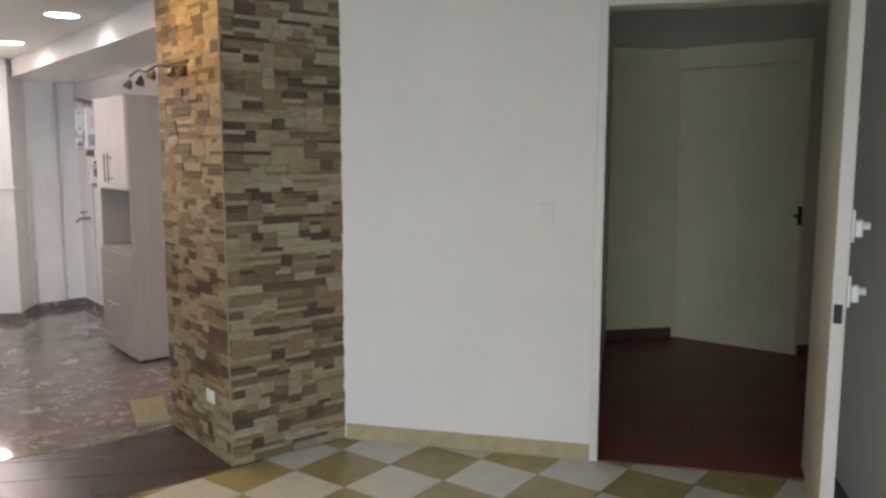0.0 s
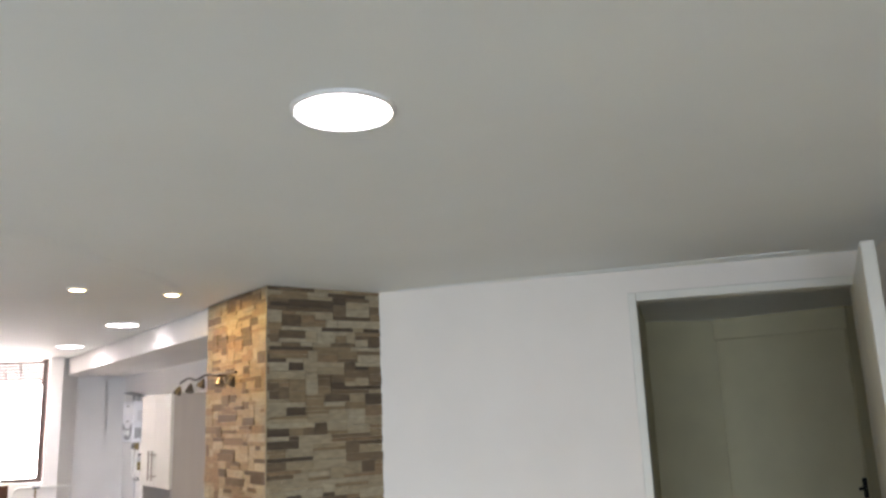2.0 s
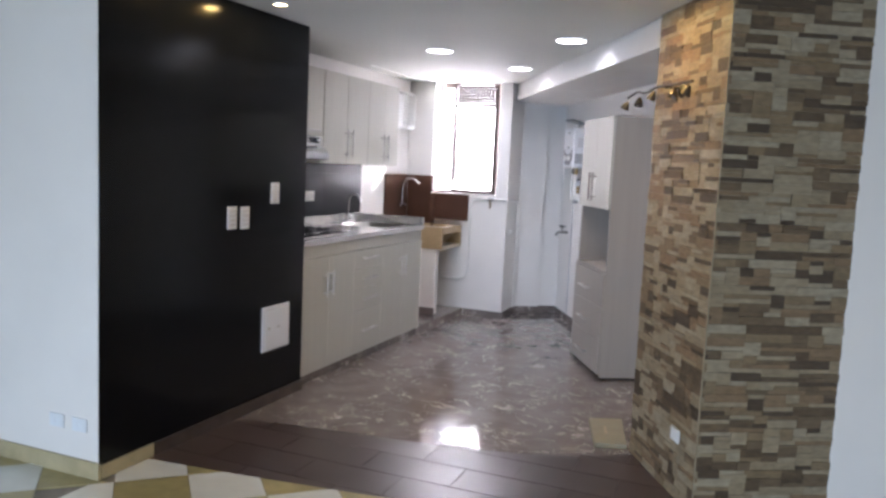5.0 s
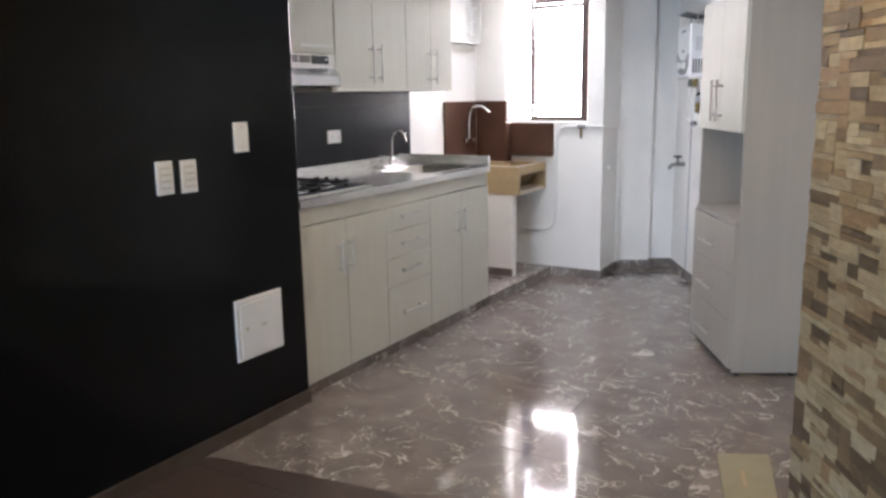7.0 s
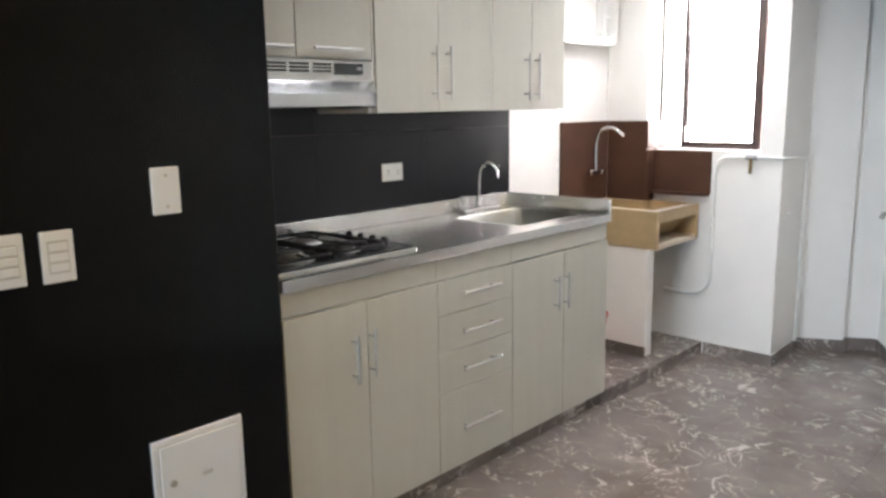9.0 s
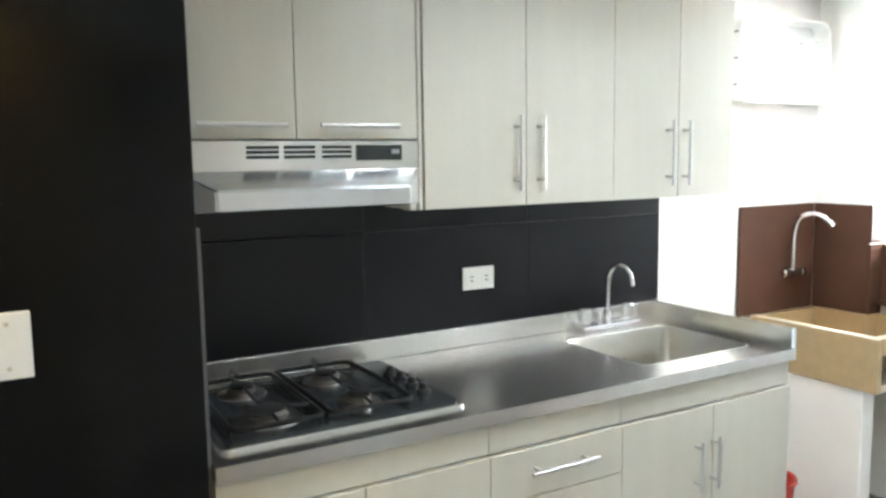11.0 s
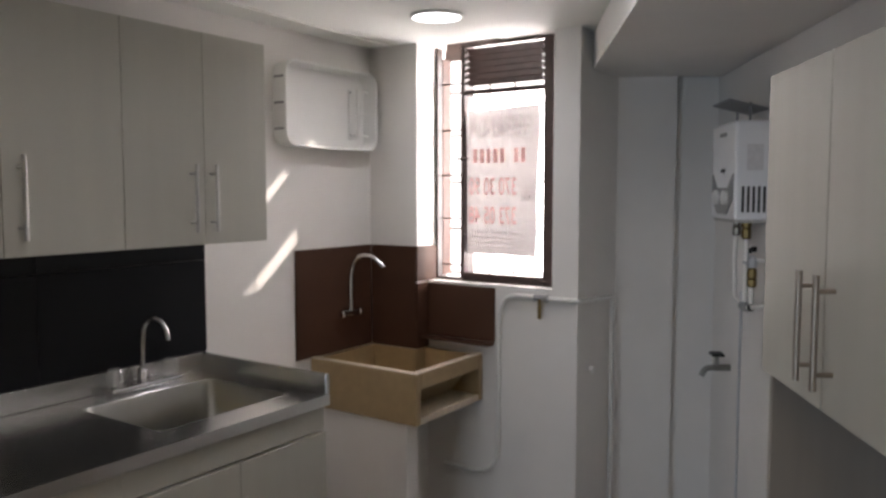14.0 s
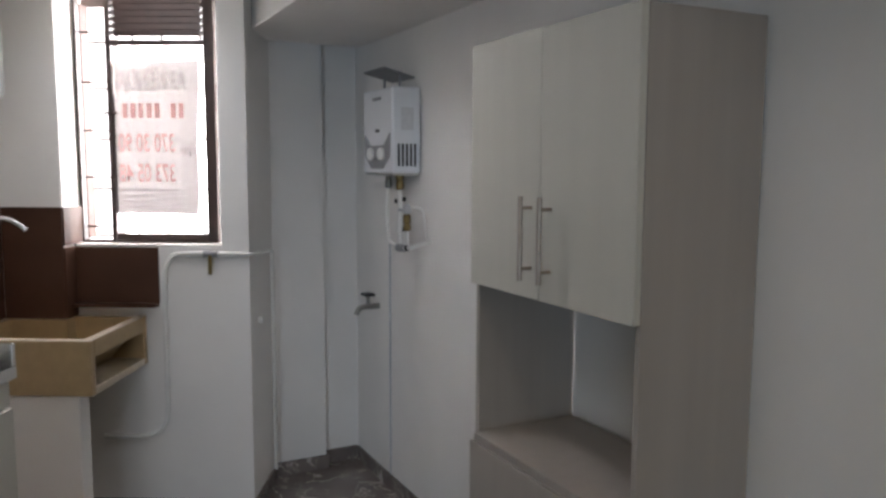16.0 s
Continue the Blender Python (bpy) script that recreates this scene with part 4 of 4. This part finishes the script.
def lettering(text, x, z, height, width, material):
    """Flat letters that face away from the room, so that they read mirrored from inside."""
    cu = bpy.data.curves.new("lettering", "FONT")
    cu.body, cu.size, cu.offset, cu.align_x, cu.align_y = text, 1.0, 0.016, "CENTER", "CENTER"
    tmp = new("lettering", cu)
    bpy.context.view_layer.update()
    me = bpy.data.meshes.new_from_object(tmp.evaluated_get(bpy.context.evaluated_depsgraph_get()))
    bpy.data.objects.remove(tmp)
    xs = [v.co.x for v in me.vertices]
    ys = [v.co.y for v in me.vertices]
    bm = bmesh.new()
    bm.from_mesh(me)
    kx, ky = width / (max(xs) - min(xs)), height / (max(ys) - min(ys))
    cx, cy = (max(xs) + min(xs)) / 2, (max(ys) + min(ys)) / 2
    for v in bm.verts:
        v.co = Vector((x - (v.co.x - cx) * kx, 7.8665, z + (v.co.y - cy) * ky))
    part("lettering", bm, material, po)


lettering("ARRIENDA", -2.390, 1.838, 0.088, 0.292, INK_GREY)
lettering("370 30 90", -2.420, 1.579, 0.078, 0.238, INK_RED)
lettering("PBX:", -2.251, 1.544, 0.047, 0.068, INK_GREY)
lettering("373 05 48", -2.420, 1.453, 0.078, 0.238, INK_RED)


def print_bar(x0, x1, z0, z1, material):
    bm = bmesh.new()
    bm.faces.new([bm.verts.new((x, 7.8665, z)) for x, z in ((x0, z0), (x1, z0), (x1, z1), (x0, z1))])
    part("print_bar", bm, material, po)


for k, w in enumerate((0.028, 0.03, 0.0, 0.03, 0.03, 0.028, 0.03, 0.03)):
    if w:
        print_bar(-2.279 - 0.034 * k, -2.279 - 0.034 * k + w * 0.72, 1.681, 1.742, INK_RED)
for k in range(4):
    print_bar(-2.535, -2.255 - 0.03 * (k % 2), 1.306 + 0.0235 * k, 1.313 + 0.0235 * k, INK_GREY)

# gas pipe on the pier
gp = thing("gas_pipe", (-2.32, 7.76, 0.34), "white painted gas pipe with a brass valve on the pier", "pipe")
part("pipe", tube([(-2.60, 7.764, 0.345), (-2.325, 7.764, 0.345), (-2.325, 7.764, 1.125), (-2.15, 7.764, 1.125)], 0.0105, fillet=0.13), PVC, gp, smooth=True)
part("pipe", tube([(-2.10, 7.764, 1.125), (-1.955, 7.764, 1.125), (-1.963, 8.115, 1.105), (-1.963, 8.115, 0.07)], 0.009, fillet=0.02), PVC, gp, smooth=True)
part("valve", rod((-2.155, 7.762, 1.125), (-2.095, 7.762, 1.125), 0.015), GREY, gp, "grey metal valve body")
part("valve_lever", box(-2.134, -2.118, 7.745, 7.751, 1.04, 1.12, 0.002), BRASS, gp, "yellow brass valve lever")
kn = thing("wall_plug", (-1.977, 7.918, 0.82), "small white plug on the pier", "plug")
part("cap", rod((-1.977, 7.918, 0.82), (-1.958, 7.918, 0.82), 0.014), PLASTIC, kn)
# bucket by the tub
bk = thing("bucket", (-2.60, 6.96, 0.069), "small red plastic bucket beside the base cabinet", "bucket")
part("pail", lathe([(0.07, 0.0), (0.095, 0.28), (0.103, 0.285), (0.103, 0.295), (0.092, 0.29), (0.068, 0.01)], (-2.60, 6.96, 0.07), seg=28), RED, bk, smooth=True)
part("bail", tube([(-2.60 + 0.104 * math.cos(a), 6.96 + 0.03 * math.sin(a), 0.345 - 0.06 * math.sin(a)) for a in [math.pi * k / 10 for k in range(11)]], 0.003), RED, bk)

# ---- water heater ----
wh = thing("water_heater", (2.60, 7.59, 1.455), "white gas water heater with a grey dial panel", "water heater", grid=UV)
part("case", box(2.552, 2.676, 7.44, 7.755, 1.457, 1.802, 0.008), HEATER, wh)
part("dial_panel", prism([(7.46, 1.62), (7.525, 1.57), (7.67, 1.57), (7.735, 1.62), (7.735, 1.53), (7.66, 1.475), (7.535, 1.475), (7.46, 1.53)], 2.5485, 2.5525, m=Matrix(((0, 0, 1, 0), (1, 0, 0, 0), (0, 1, 0, 0), (0, 0, 0, 1)))), GREY, wh, "grey dial panel")
for v in (7.54, 7.655):
    part("dial", lathe([(0.026, 0), (0.026, 0.012), (0.02, 0.016)], (2.5485, v, 1.535), (-1, 0, 0), seg=16), PLASTIC, wh)
part("sight_window", box(2.549, 2.5525, 7.575, 7.615, 1.625, 1.637), IRON, wh)
part("badge", box(2.549, 2.5525, 7.56, 7.64, 1.755, 1.768), GREY, wh)
for k in range(5):
    u = 2.575 + 0.018 * k
    part("vent_slot", box(u, u + 0.009, 7.4385, 7.4405, 1.485, 1.575), DARKHOLE, wh)
part("side_label", box(2.59, 2.645, 7.4388, 7.4405, 1.63, 1.72), STICKER, wh, "pale grey sticker")
part("bottom_tray", box(2.56, 2.67, 7.45, 7.745, 1.447, 1.4565), HANDLE, wh)
bm = box(-0.07, 0.07, -0.11, 0.11, -0.003, 0.003, 0.001)
bmesh.ops.transform(bm, matrix=Matrix.Translation((2.605, 7.60, 1.862)) @ Matrix.Rotation(radians(14), 4, "Y"), verts=bm.verts)
flue = part("flue_plate", bm, GREY, wh, "grey sheet metal draught plate")
part("flue_leg", rod((2.62, 7.52, 1.80), (2.62, 7.52, 1.872), 0.005), GREY, flue)
part("flue_leg", rod((2.62, 7.68, 1.80), (2.62, 7.68, 1.872), 0.005), GREY, flue)
hp = thing("heater_pipes", (2.62, 7.6, 1.08), "white plastic hoses and brass fittings below the heater", "pipes", grid=UV)
part("hose", tube([(2.615, 7.63, 1.447), (2.612, 7.638, 1.30), (2.615, 7.635, 1.163), (2.615, 7.53, 1.148)], 0.0078, fillet=0.03), PVC, hp, smooth=True)
part("hose", tube([(2.615, 7.51, 1.447), (2.615, 7.508, 1.30), (2.615, 7.51, 1.155)], 0.0098), PVC, hp, smooth=True)
part("hose", tube([(2.628, 7.56, 1.447), (2.63, 7.555, 1.26), (2.645, 7.62, 1.205)], 0.005, fillet=0.04), PVC, hp, smooth=True)
part("fitting", lathe([(0.011, 0), (0.015, 0.005), (0.015, 0.030), (0.011, 0.036), (0.013, 0.040), (0.013, 0.052)], (2.615, 7.63, 1.394), seg=8), OLDBRASS, hp, "dark brass fitting")
part("fitting", lathe([(0.013, 0), (0.018, 0.006), (0.018, 0.034), (0.014, 0.040), (0.020, 0.044), (0.020, 0.058)], (2.615, 7.51, 1.388), seg=8), BRASS, hp, "brass fitting")
part("union", lathe([(0.010, -0.034), (0.016, -0.028), (0.016, -0.008), (0.013, -0.004), (0.018, 0.002), (0.018, 0.026), (0.010, 0.032)], (2.615, 7.50, 1.148), (0, 1, 0), seg=10), GREY, hp, "grey metal union")
part("clamp", rod((2.618, 7.456, 1.150), (2.622, 7.446, 1.152), 0.0125), IRON, hp, "black hose clamp")
part("branch", tube([(2.615, 7.47, 1.148), (2.63, 7.43, 1.156), (2.678, 7.345, 1.185)], 0.0092, fillet=0.02), PVC, hp, smooth=True)
part("regulator", lathe([(0.012, 0), (0.017, 0.008), (0.017, 0.026), (0.013, 0.030), (0.017, 0.036), (0.017, 0.060), (0.012, 0.068)], (2.622, 7.455, 1.222), seg=8), BRASS, hp, "brass gas regulator")
part("regulator_pipe", rod((2.622, 7.458, 1.155), (2.622, 7.455, 1.222), 0.008), PVC, hp, smooth=True)
part("shutoff_valve", lathe([(0.012, 0), (0.018, 0.006), (0.018, 0.030), (0.008, 0.044)], (2.622, 7.455, 1.290), seg=8), CAP_GREY, hp, "grey shutoff valve")
part("valve_lever", box(2.598, 2.604, 7.44, 7.49, 1.302, 1.312, 0.002), CAP_GREY, hp)
part("loop", tube([(2.63, 7.455, 1.318), (2.668, 7.40, 1.316), (2.672, 7.385, 1.22), (2.674, 7.38, 1.19)], 0.006, fillet=0.03), PVC, hp, smooth=True)
for v, z in ((7.66, 1.335), (7.60, 1.345), (7.61, 1.215)):
    part("pipe_clip", rod((2.66, v, z), (2.678, v, z), 0.010, seg=10), IRON, hp, "black pipe clip")
part("conduit", rod((2.674, 7.755, 0.07), (2.674, 7.755, 1.17), 0.0045, seg=8), CAP_GREY, hp, "thin grey cable")
tp = thing("wall_tap", (2.66, 7.90, 0.83), "dull metal garden tap on the white wall", "tap", grid=UV)
part("stem", rod((2.679, 7.90, 0.835), (2.615, 7.90, 0.835), 0.014), DULL, tp, smooth=True)
part("spout", tube([(2.62, 7.90, 0.835), (2.58, 7.90, 0.832), (2.565, 7.90, 0.80)], 0.012, fillet=0.02), DULL, tp, smooth=True)
part("spindle", rod((2.625, 7.90, 0.84), (2.625, 7.90, 0.885), 0.009), DULL, tp)
part("handle", box(2.60, 2.65, 7.868, 7.932, 0.885, 0.897, 0.004), IRON, tp)

# ---- tall cabinet ----
tc = thing("tall_cabinet", (2.50, 6.065, 0.0), "tall greige laminate cupboard with an open niche", "cabinet", grid=UV)
U0, U1, V0, V1, TOP = 2.347, 2.667, 5.738, 6.395, 1.80
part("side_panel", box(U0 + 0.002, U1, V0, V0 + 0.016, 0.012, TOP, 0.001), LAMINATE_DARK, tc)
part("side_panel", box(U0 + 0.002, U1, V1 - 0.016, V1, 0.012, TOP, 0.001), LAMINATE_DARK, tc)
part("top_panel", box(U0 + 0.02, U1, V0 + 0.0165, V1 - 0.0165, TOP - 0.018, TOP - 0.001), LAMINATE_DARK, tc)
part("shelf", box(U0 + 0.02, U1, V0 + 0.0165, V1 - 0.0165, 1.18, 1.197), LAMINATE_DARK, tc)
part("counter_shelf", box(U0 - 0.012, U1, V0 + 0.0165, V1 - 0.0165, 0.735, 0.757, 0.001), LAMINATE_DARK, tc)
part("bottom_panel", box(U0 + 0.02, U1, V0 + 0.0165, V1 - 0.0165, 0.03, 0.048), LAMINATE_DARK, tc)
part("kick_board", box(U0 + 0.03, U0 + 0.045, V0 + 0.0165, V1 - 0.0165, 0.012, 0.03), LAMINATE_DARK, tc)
VM = (V0 + V1) / 2 + 0.003
for a, b, hv in ((V0, VM, VM - 0.045), (VM, V1, VM + 0.034)):
    dd = part("door", box(U0 - 0.017, U0 + 0.0012, a + 0.0015, b - 0.0015, 1.172, TOP, 0.0015), LAMINATE, tc, "pale laminate door")
    bar_handle(dd, (U0 - 0.017, hv, 1.218), (U0 - 0.017, hv, 1.417), (-1, 0, 0), TALL_HANDLE)
for z0, z1, zh in ((0.50, 0.732, 0.60), (0.275, 0.498, 0.375), (0.035, 0.273, 0.138)):
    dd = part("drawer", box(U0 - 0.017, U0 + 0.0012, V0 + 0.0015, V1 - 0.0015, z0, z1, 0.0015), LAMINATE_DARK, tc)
    bar_handle(dd, (U0 - 0.017, 5.97, zh), (U0 - 0.017, 6.20, zh), (-1, 0, 0))
for u in (U0 + 0.03, U1 - 0.03):
    for v in (V0 + 0.008, V1 - 0.008):
        part("foot", rod((u, v, 0.0), (u, v, 0.012), 0.012), DARKHOLE, tc)

# ---- column fittings ----
co = thing("column_outlet", (2.062, 3.85, 0.30), "white socket plate low on the stone column", "outlet", grid=UV)
part("plate", box(2.052, 2.0615, 3.79, 3.872, 0.268, 0.328, 0.003), PLASTIC, co)
for v in (3.815, 3.848):
    part("socket", box(2.0495, 2.052, v - 0.011, v + 0.011, 0.285, 0.311, 0.002), PLASTIC, co)
sp = thing("spot_rail", (2.05, 4.13, 1.80), "antique brass wall rail with five small bell heads", "wall lamp", grid=UV)
part("wall_plate", lathe([(0.034, 0), (0.034, 0.007), (0.022, 0.016), (0.008, 0.02)], (2.061, 4.05, 1.80), (-1, 0, 0)), OLDBRASS, sp, smooth=True)
part("arm", tube([(2.05, 4.05, 1.81), (1.99, 4.05, 1.81), (1.985, 4.0, 1.815), (1.985, 3.78, 1.81)], 0.006, fillet=0.03), OLDBRASS, sp, smooth=True)
part("arm", tube([(1.99, 4.05, 1.81), (1.985, 4.15, 1.825), (1.985, 4.30, 1.80), (1.985, 4.40, 1.825), (1.985, 4.53, 1.80)], 0.006, fillet=0.06), OLDBRASS, sp, smooth=True)
for v, dz, lean in ((3.80, 0.0, -0.3), (3.95, 0.005, 0.3), (4.18, 0.01, -0.35), (4.36, -0.005, 0.4), (4.52, -0.01, -0.4)):
    h = part("lamp_head", lathe([(0.005, 0), (0.010, -0.010), (0.018, -0.026), (0.022, -0.044), (0.019, -0.044), (0.008, -0.016)], (1.983, v, 1.795 + dz), (0.3, lean, 1), seg=18), OLDBRASS, sp, smooth=True)
    part("bulb", lathe([(0.004, -0.018), (0.013, -0.03), (0.012, -0.038), (0.004, -0.043)], (1.983, v, 1.795 + dz), (0.3, lean, 1), seg=14), CHROME, h, smooth=True)
# piece of board on the floor behind the column
cb = thing("board", (-0.47, 5.07, 0.0), "flat beige cardboard lying on the floor by the column", "cardboard")
part("sheet", prism([(-0.60, 5.22), (-0.49, 4.83), (-0.335, 4.885), (-0.43, 5.30)], 0.001, 0.024), CARD, cb)
part("print_bar", prism([(-0.50, 5.12), (-0.47, 5.0), (-0.455, 5.005), (-0.485, 5.125)], 0.0241, 0.0246), TUB, cb, "faded brown print")

# ---- ceiling lamps ----


def downlight(x, y, r, material, power, color, label, group, name):
    t = thing(name, (x, y, CEIL), label, "ceiling lamp", group)
    part("rim", lathe([(r + 0.008, -0.001), (r + 0.008, -0.006), (r, -0.010), (r - 0.004, -0.006), (r - 0.004, -0.001)], (x, y, CEIL), seg=36), PLASTIC, t, smooth=True)
    part("diffuser", lathe([(0.001, -0.0075), (r - 0.005, -0.0075), (r - 0.005, -0.004), (0.001, -0.004)], (x, y, CEIL), seg=36), material, t)
    la = bpy.data.lights.new(name, "AREA")
    la.shape, la.size, la.energy, la.color = "DISK", r * 1.9, power, color
    la.spread = radians(180 if r < 0.05 else 152 if r < 0.095 else 100)
    ob = new(name + "_light", la)
    ob.matrix_world = look((x, y, CEIL - 0.012), (x, y, 0))


COOL = (0.90, 0.95, 1.0)
downlight(0.367, 2.122, 0.098, LED, 0.75, COOL, "round white led panel lamp in the living room ceiling", "", "ceiling_lamp")
for x, y, power in ((-1.90, 5.85, 0.9), (-0.92, 5.53, 0.6), (-1.611, 6.78, 1.25), (-2.334, 7.318, 1.15)):
    downlight(x, y, 0.09, LED, power, COOL, "round white led panel lamp in the kitchen ceiling", "kitchen ceiling lamps", "ceiling_lamp")
for x, y in ((-2.113, 3.865), (-2.123, 4.298), (-0.775, 4.215), (-0.41, 4.405)):
    downlight(x, y, 0.036, WARM, 1.35 if x > -0.6 else (0.55 if x < -2 else 0.8), (1.0, 0.67, 0.19), "small round warm spot lamp in the ceiling", "ceiling spots", "ceiling_spot")

# ---- pieces of floor and column ----


def lay_tile(name, poly, z, material, parent, thick=0.012):
    bm = prism(poly, z - thick, z)
    return part(name, bm, material, parent)


# curved edges of the dark strip
NEAR = [(-2.34, 3.62), (-1.70, 3.69), (-0.95, 3.80), (-0.31, 3.985), (0.04, 4.205), (0.60, 4.515)]
FAR = [(-2.34, 4.29), (-1.76, 4.39), (-1.0, 4.47), (-0.60, 4.62), (-0.29, 4.82), (0.10, 5.10)]


def edge_y(edge, x):
    for a, b in zip(edge, edge[1:]):
        if x <= b[0]:
            return a[1] + (b[1] - a[1]) * (x - a[0]) / (b[0] - a[0])
    return edge[-1][1]


def split_at(poly, edge, side):
    """Keep what lies below (side -1) or above (+1) the bent edge; tiles are cut along the edge's chord under them."""
    xs = [p[0] for p in poly]
    x0, x1 = min(xs), max(xs)
    a, b = (x0, edge_y(edge, x0)), (x1, edge_y(edge, x1))
    n = (-(b[1] - a[1]) * side, (b[0] - a[0]) * side)
    return clip_poly(poly, a, n)


F1 = bpy.data.objects["floor_1"]
F2 = bpy.data.objects["floor_2"]
far_cream, far_tan = bmesh.new(), bmesh.new()
S, ROT, CX, CY = 0.302, radians(43.3), 0.534, 4.126
wall_n = (math.sin(radians(-24.3)), -math.cos(radians(-24.3)))
col_n = (math.sin(radians(29)), -math.cos(radians(29)))
right_n = (-math.cos(radians(-24.3)), -math.sin(radians(-24.3)))
for i in range(-34, 34):
    for j in range(-40, 14):
        g = 0.0018
        poly = []
        for a, b in ((-0.5, -0.5), (0.5, -0.5), (0.5, 0.5), (-0.5, 0.5)):
            a, b = (i + a) * S - math.copysign(g, a), (j + b) * S - math.copysign(g, b)
            poly.append((CX + a * math.cos(ROT) - b * math.sin(ROT), CY + a * math.sin(ROT) + b * math.cos(ROT)))
        poly = clip_poly(poly, (0.575, 4.496), wall_n)
        poly = clip_poly(poly, P_HINGE, right_n) if len(poly) > 2 else []
        if len(poly) > 2 and max(p[0] for p in poly) > 0.04:
            poly = clip_poly(poly, (0.030, 4.2185), col_n)
        if len(poly) > 2 and min(p[0] for p in poly) < 0.04:
            if min(p[0] for p in poly) < -2.34:
                poly = clip_poly(poly, (0, 3.338), (0, -1)) if sum(p[0] for p in poly) / len(poly) < -2.33 else clip_poly(poly, (-2.338, 0), (1, 0))
            if len(poly) > 2:
                poly = split_at(poly, NEAR, -1)
        for p, n in (((0, -2.57), (0, 1)), ((-5.19, 0), (1, 0))):
            poly = clip_poly(poly, p, n) if len(poly) > 2 else []
        if len(poly) < 3 or size_of(poly) < 0.0006:
            continue
        tan = (i + j) % 2 == 0
        if sum(p[1] for p in poly) / len(poly) > 2.3:
            lay_tile("tile", poly, 0.0, TAN_TILE if tan else CREAM_TILE, F1)
        else:
            prism(poly, -0.012, 0.0, far_tan if tan else far_cream)
part("far_tiles", far_cream, CREAM_TILE, F1)["kind"] = "stuff"
part("far_tiles", far_tan, TAN_TILE, F1)["kind"] = "stuff"

# dark strip: long tiles laid in half bond
for r in range(-1, 6):
    for k in range(-1, 9):
        x0 = -2.33 + 0.453 * k + (0.226 if r % 2 else 0.0)
        y0 = 3.55 + 0.227 * r
        poly = [(x0 + 0.002, y0 + 0.002), (x0 + 0.45, y0 + 0.002), (x0 + 0.45, y0 + 0.225), (x0 + 0.002, y0 + 0.225)]
        poly = clip_poly(poly, (-2.338, 0), (1, 0))
        poly = clip_poly(poly, (0.052, 4.207), (-math.cos(radians(29)), -math.sin(radians(29)))) if len(poly) > 2 else []
        poly = split_at(poly, NEAR, 1) if len(poly) > 2 else []
        poly = split_at(poly, FAR, -1) if len(poly) > 2 else []
        if len(poly) > 2 and size_of(poly) > 0.0008:
            lay_tile("tile", poly, 0.0, STRIP, F2)
# marble
T = 0.605
for i in range(-1, 6):
    for j in range(-4, 8):
        x0, y0 = -3.06 + T * i, 5.525 + T * j
        poly = [(x0 + 0.001, y0 + 0.001), (x0 + T - 0.0006, y0 + 0.001), (x0 + T - 0.0006, y0 + T - 0.0006), (x0 + 0.001, y0 + T - 0.0006)]
        poly = clip_poly(poly, (BACK, 0), (1, 0))
        uu = (2.679 * math.cos(radians(29)), 2.679 * math.sin(radians(29)))
        poly = clip_poly(poly, uu, (-math.cos(radians(29)), -math.sin(radians(29)))) if len(poly) > 2 else []
        poly = clip_poly(poly, (0, 8.6), (0, -1)) if len(poly) > 2 else []
        poly = split_at(poly, FAR, 1) if len(poly) > 2 else []
        if len(poly) > 2 and size_of(poly) > 0.0008:
            lay_tile("tile", poly, 0.0, MARBLE, F2)

# stacked stone on the column
CORE = bpy.data.objects["wall_column_core"]
rng = random.Random(11)
near_count = 0
rest = bmesh.new()


def stone(face, a0, a1, z0, z1, proud):
    """A slightly uneven stone strip on a face of the column, in its own grid."""
    g = 0.0006
    j = [rng.uniform(-0.002, 0.002) for _ in range(4)]
    if face == "front":
        bm = box(a0 + g, a1 - g, 3.672 - proud, 3.674, z0 + g, z1 - g)
    else:
        bm = box(2.09 - proud, 2.092, a0 + g, a1 - g, z0 + g, z1 - g)
    bm.verts.ensure_lookup_table()
    for v in bm.verts:
        out = v.co.y < 3.673 if face == "front" else v.co.x < 2.091
        if out:
            k = j[(v.co.z > (z0 + z1) / 2) * 2 + (v.co.x + v.co.y > (bm.verts[0].co.x + bm.verts[0].co.y))]
            if face == "front":
                v.co.y += k
            else:
                v.co.x += k
    return bm


UNIT, RISE = 0.012, (CEIL - 0.006) / 120
for face, lo, hi in (("front", 2.078, 2.68), ("left", 3.660, 4.40)):
    cols = round((hi - lo) / UNIT)
    step = (hi - lo) / cols
    taken = [[False] * cols for _ in range(120)]
    for r in range(120):
        for c in range(cols):
            if taken[r][c]:
                continue
            run = next((k for k in range(cols - c) if taken[r][c + k]), cols - c)
            w = min(rng.choice((5, 6, 8, 9, 11, 14, 17)), run)
            w = run if run - w < 4 else w
            h = min(rng.choice((1, 1, 2, 2, 3)) if w < 9 else rng.choice((1, 1, 2)), 120 - r)
            while h > 1 and any(taken[r + h - 1][c + k] for k in range(w)):
                h -= 1
            for a in range(h):
                for k in range(w):
                    taken[r + a][c + k] = True
            z = 0.004 + RISE * r
            bm = stone(face, lo + step * c, lo + step * (c + w), z, z + RISE * h, rng.uniform(0.010, 0.0145))
            if near_count < 300 and (face == "front" or z < 1.5):
                part("stone", bm, STONE, CORE)
                near_count += 1
            else:
                merge(rest, bm)
part("stones", rest, STONE_FAR, CORE)["kind"] = "stuff"
solid("column_trim", box(2.0735, 2.079, 3.6555, 3.661, 0.0, CEIL - 0.002), TRIM, "thin dull metal edge trim on the stone column", "trim", "structure", grid=UV)
